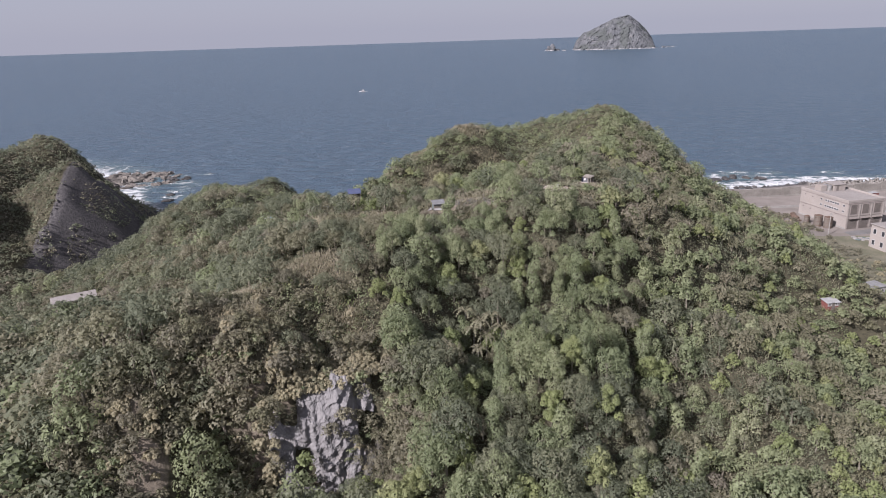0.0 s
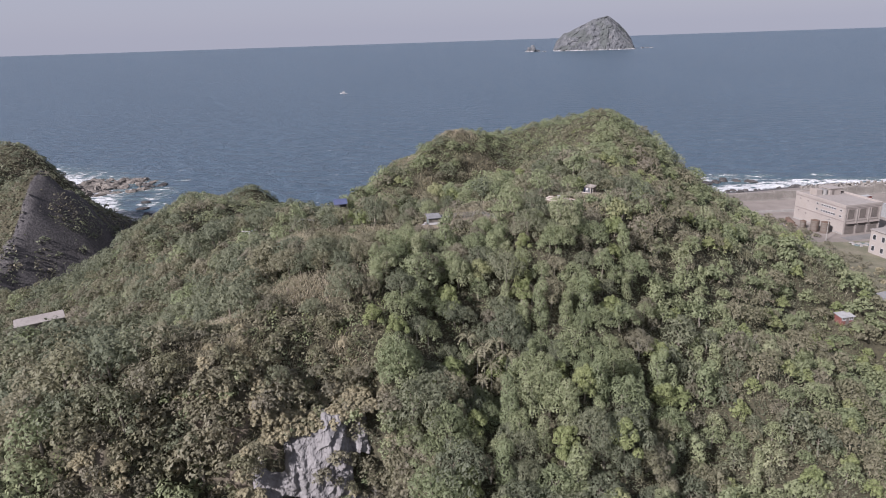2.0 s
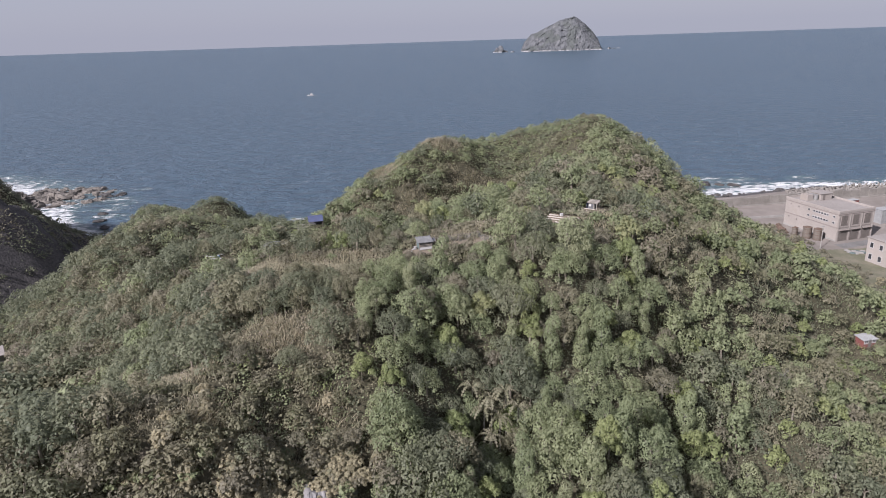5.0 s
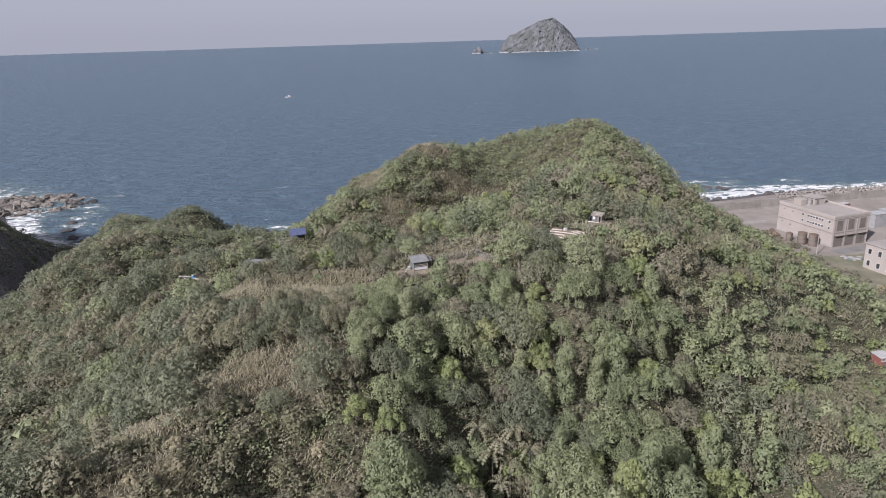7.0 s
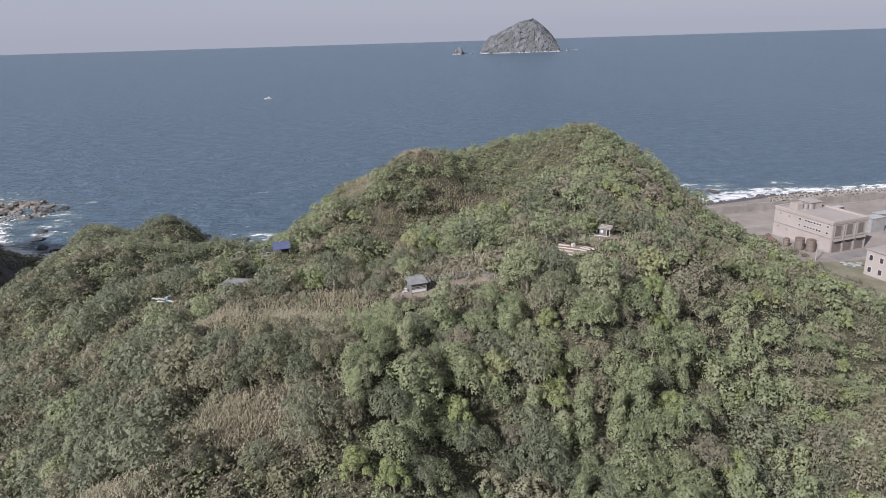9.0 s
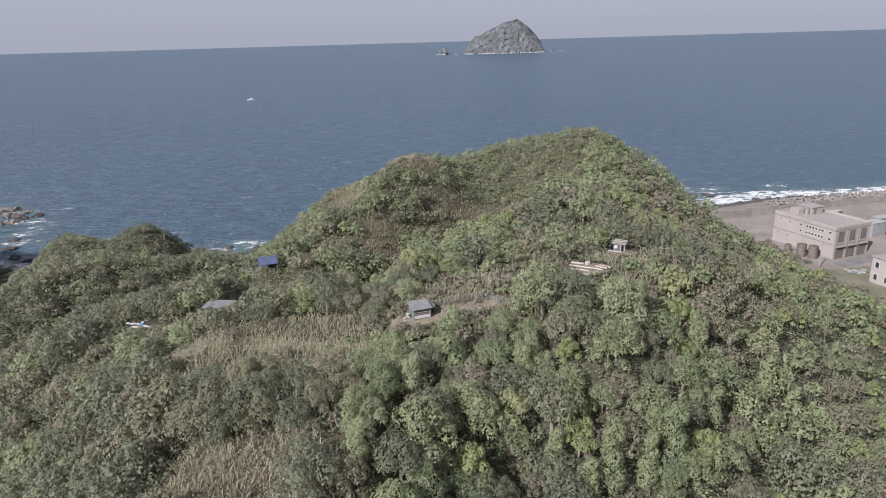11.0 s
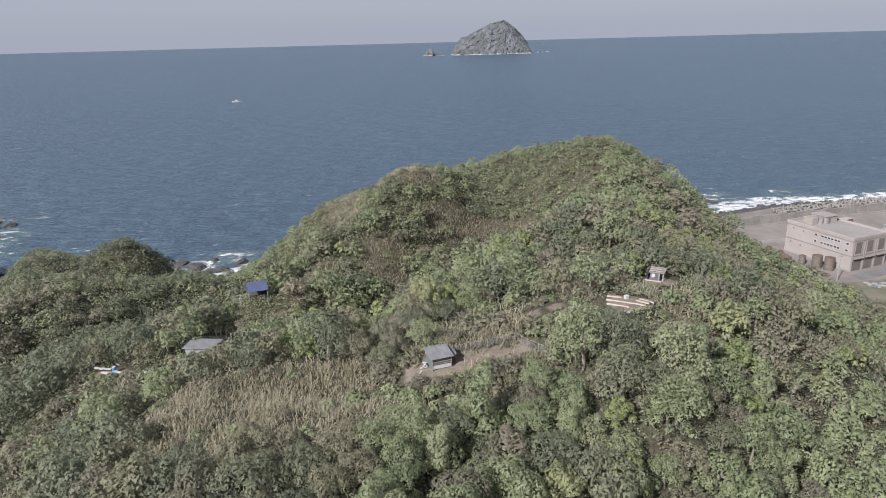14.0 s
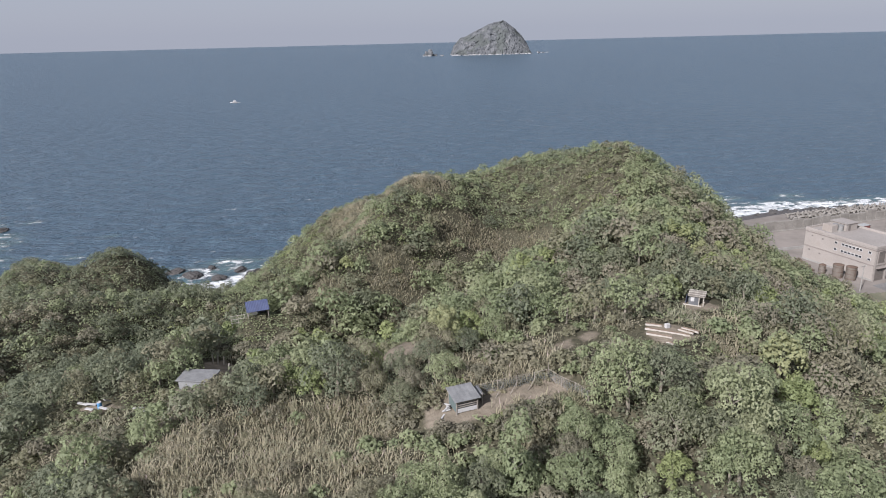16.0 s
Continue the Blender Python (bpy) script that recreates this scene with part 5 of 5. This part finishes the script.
def utility_pole(x, y, h):
    p = empty("utility_pole", pose(x, y, height(x, y)), "pale concrete utility pole with a crossarm", "pole", "utility poles")
    part("shaft", tube(bmesh.new(), (0, 0, -0.5), (0, 0, h), 0.2, 0.13, 10), "concrete", p)
    part("crossarm", boxed(-0.9, 0.9, -0.06, 0.06, h - 0.7, h - 0.55, 0.01), "steel", p)
    for s in (-0.75, 0, 0.75):
        part("insulator", tube(bmesh.new(), (s, 0, h - 0.55), (s, 0, h - 0.3), 0.06, 0.04, 8), "white_paint", p)


utility_pole(159.6, 272.0, 9.6)
part("yard_road", boxed(-40, 70, -2.6, 2.6, -0.3, 0.05, 0.03), "asphalt").matrix_basis = pose(168, 273.5, 4.06, 0, 0, TURN_B)
tagged(bpy.data.objects["yard_road"], "grey tarred yard road in front of the hall", "road", kind="structure")
part("low_wall", boxed(-30, 8, -0.2, 0.2, -0.5, 1.2, 0.03), "concrete").matrix_basis = pose(171, 318, 4.0, 0, 0, 2)
tagged(bpy.data.objects["low_wall"], "low concrete boundary wall on the yard", "wall", kind="structure")
for x, y, w, d, h, mat in ((197, 330, 9, 3, 2.2, "red_sheet"), (212, 333, 7, 3, 1.8, "red_sheet"), (205, 300, 8, 5, 6.0, "grey_sheet"), (214, 292, 6, 5, 8.0, "wall_paint"), (224, 318, 10, 4, 2.0, "steel")):
    b = empty("yard_store", pose(x, y, 4.0, 0, 0, TURN_B), "plain sheet-clad store standing on the yard", "store", "stores on the yard")
    part("body", boxed(0, w, 0, d, -0.4, h, 0.05), mat, b)
    rf = corrugated(w + 0.4, d + 0.4, 0.12, 12, 0.05, 0.03)
    part("roof", rf, "grey_sheet", b).location = (w / 2, d / 2, h)


def small_house(x, y, z, turn, w, d, h, wall, roof, label):
    b = empty("small_house", pose(x, y, z, 0, 0, turn), label, "house", "small houses")
    body = part("wall", boxed(-w / 2, w / 2, -d / 2, d / 2, -0.6, h, 0.03), wall, b)
    bm = corrugated(w + 0.6, d + 0.6, h + 0.35, 14, 0.04, 0.05, 0.3)
    part("roof", bm, roof, b)
    part("door", boxed(-0.45, 0.45, -d / 2 - 0.05, -d / 2 - 0.004, 0, 2.0), "shutter", b)
    for s in (-1, 1):
        pane_window(b, s * w * 0.3, 1.0, 1.1, 1.0, -d / 2, -1)
    return b


small_house(119.5, 178.0, 16.8, 20, 5.2, 3.6, 2.5, "white_paint", "slate_sheet", "low white house with dark windows at the hill's foot")
small_house(97.6, 160.8, 20.4, 8, 3.4, 2.4, 1.9, "red_sheet", "grey_sheet", "small red shed with a pale sheet roof")


def valley_shed():
    b = empty("valley_shed", pose(-109.6, 182.0, 18.7, 0, 0, 31), "long low shed with a pale flat roof in the valley", "shed")
    part("wall", boxed(-5.6, 5.6, -3.0, 2.6, -1.0, 2.4, 0.03), "old_concrete", b)
    part("roof", boxed(-6.0, 6.0, -3.4, 3.0, 2.404, 2.65, 0.04), "roof_slab", b)
    for i in range(3):
        part("doorway", boxed(-4.5 + 3.4 * i, -2.8 + 3.4 * i, -3.06, -3.004, 0, 2.0), "shutter", b)


valley_shed()


# ---- allotments on the saddle ----
def net_panel(parent, a, b, h, base):
    """Netting of thin strands between two posts."""
    a, b = Vector(a), Vector(b)
    bm = bmesh.new()
    n = int((b - a).length / 0.22)
    for i in range(n + 1):
        p = a.lerp(b, i / n)
        tube(bm, (p.x, p.y, base), (p.x + 0.03, p.y, base + h), 0.012, 0.012, 3)
    for k in range(int(h / 0.22)):
        tube(bm, (a.x, a.y, base + 0.1 + 0.22 * k), (b.x, b.y, base + 0.1 + 0.22 * k), 0.012, 0.012, 3)
    return part("net", bm, "netting", parent)


def garden_shed():
    s = empty("garden_shed", pose(-2.35, 153.6, 51.75, 0, 0, 11), "weathered timber shed with a grey corrugated roof", "shed")
    w, d = 2.5, 2.3
    for x in (-w / 2, w / 2):
        for y, h in ((-d / 2, 1.45), (d / 2, 1.85)):
            part("post", boxed(x - 0.06, x + 0.06, y - 0.06, y + 0.06, -0.3, h, 0.01), "timber", s)
    part("front_board", boxed(-w / 2 + 0.07, w / 2 - 0.07, -d / 2 - 0.03, -d / 2 + 0.02, 0.02, 0.5, 0.01), "white_paint", s, "white painted lower front board")
    for k in range(3):
        part("slat", boxed(-w / 2 + 0.07, w / 2 - 0.07, -d / 2 - 0.02, -d / 2 + 0.02, 0.62 + 0.26 * k, 0.74 + 0.26 * k, 0.01), "timber", s)
    part("inner_wall", boxed(-w / 2 + 0.1, w / 2 - 0.1, -d / 2 + 0.12, -d / 2 + 0.16, 0, 1.4), "dark_sheet", s)
    part("back_wall", boxed(-w / 2 + 0.07, w / 2 - 0.07, d / 2 - 0.03, d / 2 + 0.02, 0, 1.8), "timber", s)
    part("side_cloth", boxed(-w / 2 - 0.03, -w / 2 + 0.02, -d / 2 + 0.07, d / 2 - 0.07, 0, 1.42, 0.01), "teal_cloth", s, "faded teal cloth side wall")
    part("side_wall", boxed(w / 2 - 0.02, w / 2 + 0.03, -d / 2 + 0.07, d / 2 - 0.07, 0, 1.45, 0.01), "timber", s)
    part("roof", corrugated(w + 0.6, d + 0.6, 1.93, 5, 0.008, 0.03, 0.42), "slate_sheet", s)
    lean = part("lean_to_roof", corrugated(0.9, d * 0.7, 0, 4, 0.03, 0.02, 0.25), "dark_sheet", s)
    lean.location = (w / 2 + 0.62, 0.35, 1.5)
    for y in (-0.4, 1.0):
        part("post", boxed(w / 2 + 0.85, w / 2 + 0.95, y - 0.05, y + 0.05, -0.3, 1.4), "timber", s)
    part("lean_to_wall", boxed(w / 2 + 0.04, w / 2 + 0.85, 1.02, 1.07, 0, 1.35), "dark_sheet", s)
    for k in range(6):
        p = new("stacked_board", part("stacked_board", boxed(-0.5, 0.5, -0.09, 0.09, 0, 0.05, 0.01), "white_paint").data) if k == 0 else new("stacked_board", bpy.data.objects["stacked_board"].data)
        p.matrix_basis = pose(-4.35 + 0.05 * k, 153.2 + 0.16 * k, height(-4.35, 153.3) + 0.06 * k + 0.02, 0, 4 * k - 8, 25 * k)
        tagged(p, "pale offcut board stacked beside the shed", "board", "offcut boards")


garden_shed()
extra = bpy.data.objects.get("stacked_board")
extra.matrix_basis = pose(-4.9, 152.4, height(-4.9, 152.4) + 0.02, 0, 0, 60)
tagged(extra, "pale offcut board stacked beside the shed", "board", "offcut boards")


def garden_fence():
    f = empty("garden_fence", pose(0, 0, 0), "rustic pole fence hung with grey netting", "fence")
    pts = [(-0.2, 155.4), (2.2, 155.7), (4.6, 156.0), (6.8, 156.2), (8.5, 156.2), (9.4, 154.2), (10.3, 152.2), (11.1, 150.3)]
    for i, (x, y) in enumerate(pts):
        z = height(x, y)
        part("post", tube(bmesh.new(), (x, y, z - 0.4), (x + 0.06 * math.sin(i * 3), y, z + (2.3 if i == 4 else 1.5)), 0.055, 0.045), "timber", f)
    for (x0, y0), (x1, y1) in zip(pts, pts[1:]):
        z0, z1 = height(x0, y0), height(x1, y1)
        part("rail", tube(bmesh.new(), (x0, y0, z0 + 1.42), (x1, y1, z1 + 1.42), 0.035, 0.03, 5), "timber", f)
        net_panel(f, (x0, y0, 0), (x1, y1, 0), 1.35, min(z0, z1))
    for x, y in ((1.6, 155.0), (3.4, 155.2), (5.6, 155.5)):
        z = height(x, y)
        part("brace", tube(bmesh.new(), (x, y - 0.6, z), (x + 1.2, y + 0.3, z + 1.3), 0.035, 0.03, 5), "timber", f)


garden_fence()
BEDS = [((24.6, 164.2), (26.4, 163.1)), ((23.9, 162.9), (28.4, 159.5)), ((23.4, 161.5), (25.9, 159.5)), ((24.7, 158.7), (25.3, 157.9)), ((28.7, 162.2), (30.1, 160.4)), ((27.9, 161.7), (29.2, 160.1))]
for (x0, y0), (x1, y1) in BEDS:
    L, a = math.hypot(x1 - x0, y1 - y0), math.degrees(math.atan2(y1 - y0, x1 - x0))
    bed = empty("raised_bed", pose((x0 + x1) / 2, (y0 + y1) / 2, height((x0 + x1) / 2, (y0 + y1) / 2), 0, 0, a), "narrow raised bed edged with a pale board", "garden bed", "raised beds")
    part("board", boxed(-L / 2, L / 2, -0.06, 0.03, -0.1, 0.15, 0.02), "pale_timber", bed, "sun-bleached pale edging board")
    part("soil", boxed(-L / 2 + 0.05, L / 2 - 0.05, 0.035, 0.5, -0.1, 0.13, 0.04), "earth", bed)
part("crate", boxed(-0.3, 0.3, -0.25, 0.25, 0, 0.55, 0.03), "white_paint").matrix_basis = pose(26.9, 162.6, height(26.9, 162.6), 0, 0, 15)
tagged(bpy.data.objects["crate"], "white plastic crate among the garden beds", "crate")


def tool_hut():
    s = empty("tool_hut", pose(36.4, 171.6, 53.0, 0, 0, -38), "small dark hut with a pale sheet roof", "hut")
    w, d = 2.0, 1.6
    part("wall", boxed(-w / 2, w * 0.18, -d / 2, d / 2, -0.3, 1.3, 0.02), "dark_sheet", s)
    part("back_wall", boxed(w * 0.18, w / 2, d / 2 - 0.06, d / 2, -0.3, 1.3), "timber", s)
    for x, y in ((w / 2, -d / 2), (w / 2, d / 2), (0.2 * w, -d / 2)):
        part("post", boxed(x - 0.06, x + 0.06, y - 0.06, y + 0.06, -0.3, 1.45), "pale_timber", s)
    part("roof", corrugated(w + 0.4, d + 0.5, 1.66, 5, 0.01, 0.03, 0.25), "timber", s)
    bm = boxed(-0.55, 0.55, -0.02, 0.02, 0, 1.25, 0.01)
    p = part("leaning_sheet", bm, "blue_sheet", s, "faded blue sheet leaning on the wall")
    p.matrix_basis = pose(-w / 2 - 0.35, -0.3, 0, 0, 16, 80)
    bm = boxed(-0.25, 0.25, -0.02, 0.02, 0.5, 1.1, 0.01)
    part("window_board", bm, "white_paint", s).matrix_basis = pose(-0.5, -d / 2 - 0.03, 0.1)
    for k in range(3):
        part("roof_batten", boxed(-w / 2 - 0.2, w / 2 + 0.2, -0.05, 0.05, 0, 0.05), "pale_timber", s).matrix_basis = pose(0, -0.7 + 0.7 * k, 1.6 + 0.085 * k, 7)
    part("base_board", boxed(-w / 2 - 0.5, w / 2, -0.06, 0.0, 0.0, 0.16), "pale_timber", s).matrix_basis = pose(-0.2, -d / 2 - 0.35, 0.02)
    part("clear_sheet", boxed(-0.5, 0.5, -0.02, 0.02, 0, 1.1, 0.01), "netting", s, "cloudy plastic sheet nailed to the wall").matrix_basis = pose(-w / 2 - 0.12, 0.35, 0.05, 0, 8, 88)


tool_hut()


def flat_roof_shed():
    s = empty("flat_roof_shed", pose(-35.2, 178.0, 44.7, 0, 0, -16), "grey shed with a smooth flat roof", "shed")
    part("wall", boxed(-2.25, 2.25, -1.5, 1.5, -0.5, 1.85, 0.03), "grey_sheet", s)
    part("roof", boxed(-2.6, 2.6, -1.75, 1.75, 1.854, 2.02, 0.05), "slate_sheet", s)
    part("door", boxed(-1.9, -1.1, 1.504, 1.56, 0, 1.7), "shutter", s)


flat_roof_shed()


def tarp_shelter():
    s = empty("tarp_shelter", pose(-29.8, 209.6, height(-29.8, 209.6), 0, 0, 10), "open shelter roofed with a sloping blue sheet", "shelter")
    for x in (-1.8, 1.8):
        for y, h in ((-1.2, 1.7), (1.2, 2.6)):
            part("post", boxed(x - 0.06, x + 0.06, y - 0.06, y + 0.06, -0.4, h), "timber", s)
    part("roof", corrugated(4.1, 3.0, 2.75, 14, 0.012, 0.03, 1.0), "blue_sheet", s)
    part("side", boxed(1.86, 1.92, -1.1, 1.2, 0, 2.0, 0.01), "dark_sheet", s)
    part("back", boxed(-1.7, 1.7, 1.22, 1.27, 0, 2.4, 0.01), "dark_sheet", s)
    t = empty("trellis", pose(-33.4, 209.2, height(-33.4, 209.2), 0, 0, 10), "pale bamboo trellis beside the shelter", "trellis")
    for x in (-1.2, 0, 1.2):
        part("upright", tube(bmesh.new(), (x, 0, -0.3), (x, 0, 2.1), 0.05, 0.04), "pale_timber", t)
    for z in (0.6, 1.3, 2.0):
        part("crossbar", tube(bmesh.new(), (-1.4, 0, z), (1.4, 0, z), 0.04, 0.04, 5), "pale_timber", t)


tarp_shelter()


def barrel(x, y):
    z = height(x, y)
    b = empty("barrel", pose(x, y, z, 0, 0, 20), "bright blue plastic barrel in the clearing", "barrel")
    bm = bmesh.new()
    prof = [(0.0, 0.27), (0.1, 0.3), (0.3, 0.31), (0.32, 0.29), (0.6, 0.29), (0.62, 0.31), (0.82, 0.3), (0.92, 0.26)]
    for (z0, r0), (z1, r1) in zip(prof, prof[1:]):
        bmesh.ops.create_cone(bm, cap_ends=z1 > 0.9, segments=20, radius1=r0, radius2=r1, depth=z1 - z0, matrix=pose(0, 0, (z0 + z1) / 2))
    part("body", bm, "blue_plastic", b)
    bm = bmesh.new()
    bmesh.ops.create_cone(bm, cap_ends=True, segments=20, radius1=0.28, radius2=0.27, depth=0.06, matrix=pose(0, 0, 0.95))
    part("lid", bm, "white_paint", b)


barrel(-47.7, 175.4)
for i, (x, y, L, a, tilt) in enumerate(((-50.2, 176.6, 1.6, -25, 4), (-49.0, 176.1, 1.5, -12, 6), (-47.0, 176.3, 1.0, 50, 35), (-46.9, 174.6, 1.6, -30, 3), (-48.9, 174.9, 1.2, -28, 2), (-42.4, 173.6, 1.4, 0, 6), (-41.4, 172.9, 1.3, 20, 3))):
    p = part("scrap_board", boxed(-L / 2, L / 2, -0.22, 0.22, 0, 0.09, 0.015), "white_paint")
    p.matrix_basis = pose(x, y, height(x, y) + 0.3 + 0.5 * L * math.sin(radians(tilt)), 0, tilt, a)
    tagged(p, "weathered white board dumped in the clearing", "board", "dumped boards")
for i, (x, y) in enumerate(((-35.9, 193.4), (-35.2, 193.6), (-34.4, 194.0), (-33.2, 190.2))):
    p = part("stake", tube(bmesh.new(), (0, 0, -0.3), (0.1 * i, 0, 1.6), 0.14, 0.1, 7), "pale_timber")
    p.matrix_basis = pose(x, y, height(x, y))
    tagged(p, "short weathered timber stake on the bare bank", "stake", "stakes on the bank")


# ---- palms in the hollow ----
def areca_palm(x, y, tall, turn):
    z = height(x, y)
    p = empty("palm", pose(x, y, z, 0, 0, turn), "slim palm with a pale trunk and drooping fronds", "palm", "palms in the hollow")
    part("trunk", tube(bmesh.new(), (0, 0, -0.5), (0.2, 0.1, tall), 0.11, 0.07, 8), "pale_bark", p)
    for k in range(9):
        a = 6.283 * k / 9 + 0.3 * math.sin(k * 5)
        verts, faces = [], []
        for s in range(9):
            f = s / 8
            r, zz = 2.3 * f, tall + 0.9 * math.sin(f * 2.6) - 1.1 * f * f
            c = Vector((0.2 + r * math.cos(a), 0.1 + r * math.sin(a), zz))
            w = 0.42 * math.sin(0.25 + 2.7 * f)
            side = Vector((-math.sin(a), math.cos(a), -0.45)) * w
            side2 = Vector((math.sin(a), -math.cos(a), -0.45)) * w
            tip = Vector((math.cos(a), math.sin(a), -0.2)) * 0.25
            i = len(verts)
            verts += [c, c + side + tip, c + side2 + tip]
            if s < 8:
                faces += [(i, i + 1, i + 3), (i, i + 3, i + 2)]
        me = mesh_np("frond", [tuple(v) for v in verts], faces, ["leaf_olive"])
        new("frond", me).parent = p


for x, y, tall, turn in ((4.0, 116.5, 7.6, 0), (5.4, 117.5, 8.4, 40), (6.6, 116.4, 7.0, 90), (2.8, 118.2, 7.8, 150), (7.8, 118.6, 8.2, 200), (4.8, 114.6, 6.2, 260), (9.2, 117.0, 7.2, 310)):
    areca_palm(x, y, tall, turn)


# ---- bare grey trees among the leaves ----
def bare_tree(seed):
    bm = bmesh.new()
    r = random.Random(seed)

    def grow(a, d, length, rad, level):
        b = a + d * length
        tube(bm, a, b, rad, rad * 0.6, 4 if level else 6)
        if level == 3:
            return
        for _ in range(4 if level else 5):
            turn = Vector((r.gauss(0, 0.6), r.gauss(0, 0.6), r.gauss(0.15, 0.35)))
            grow(a.lerp(b, r.uniform(0.55, 1.0)), (d + turn).normalized(), length * r.uniform(0.5, 0.75), rad * 0.5, level + 1)

    grow(Vector((0, 0, -0.4)), Vector((r.uniform(-0.15, 0.15), r.uniform(-0.15, 0.15), 1)).normalized(), 2.4, 0.12, 0)
    return bm


bare_trees = []
for i, (x, y, size, turn) in enumerate(((31.5, 106, 1.2, 0), (-13, 99, 0.9, 40), (46, 150, 0.8, 120), (-45, 124, 0.9, 160), (31, 129, 0.8, 240), (60, 132, 0.9, 130), (-52, 137, 0.8, 170), (3, 190, 0.9, 250), (-21, 193, 0.8, 290))):
    m = pose(x, y, height(x, y), 0, 0, turn) @ Matrix.Diagonal((size, size, size * 1.15, 1))
    if i < 3:
        t = empty("bare_tree", m, "leafless grey tree with fine twigs", "tree", "bare trees")
        part("crown", bare_tree(i + 3), "pale_bark", t)
        bare_trees.append(t)
    else:
        copy_thing(bare_trees[i % 3], m @ Matrix.Diagonal((*(1 / v for v in bare_trees[i % 3].scale), 1)))


# ---- boats ----
def distant_ship():
    """A long white ship hull down on the horizon."""
    b = empty("ship", pose(2285, 5800, 0, 0, 0, -20), "long white ship far off on the horizon", "ship")
    bm = boxed(-42, 42, -7, 7, -1, 8, 0.5)
    for v in bm.verts:
        if abs(v.co.x) > 30:
            v.co.y *= 0.3
    part("hull", bm, "white_paint", b)
    part("deckhouse", boxed(-36, -18, -6, 6, 8, 20, 0.5), "white_paint", b)


distant_ship()



def fishing_boat():
    b = empty("fishing_boat", pose(-132, 1104, 0.0, 0, 0, 188), "small white fishing boat under way", "boat")
    bm = bmesh.new()
    ring = []
    for s in range(9):
        f = s / 8
        w = 1.6 * (1 - max(0, f - 0.45) ** 2 * 3.2)
        x = -5 + 10 * f
        ring.append([bm.verts.new((x, w * u, zz + (0.7 * max(0, f - 0.5) if zz > 0 else 0))) for u, zz in ((-0.75, -0.5), (-1, 1.1), (1, 1.1), (0.75, -0.5))])
    for p, q in zip(ring, ring[1:]):
        for k in range(4):
            bm.faces.new((p[k], p[(k + 1) % 4], q[(k + 1) % 4], q[k]))
    bm.faces.new(ring[0])
    bm.faces.new(ring[-1][::-1])
    bmesh.ops.recalc_face_normals(bm, faces=bm.faces)
    part("hull", bm, "white_paint", b)
    cab = part("cabin", boxed(-3.0, 0.6, -1.1, 1.1, 1.1, 3.1, 0.12), "white_paint", b)
    part("pane", boxed(0.604, 0.64, -0.9, 0.9, 2.0, 2.8), "window_glass", cab)
    part("mast", tube(bmesh.new(), (-1.2, 0, 3.1), (-1.2, 0, 5.6), 0.09, 0.05), "steel", b)
    part("wake", boxed(-9, -5.0, -1.2, 1.2, -0.2, 0.18, 0.1), "white_paint", b, "white foam of the wake")


fishing_boat()
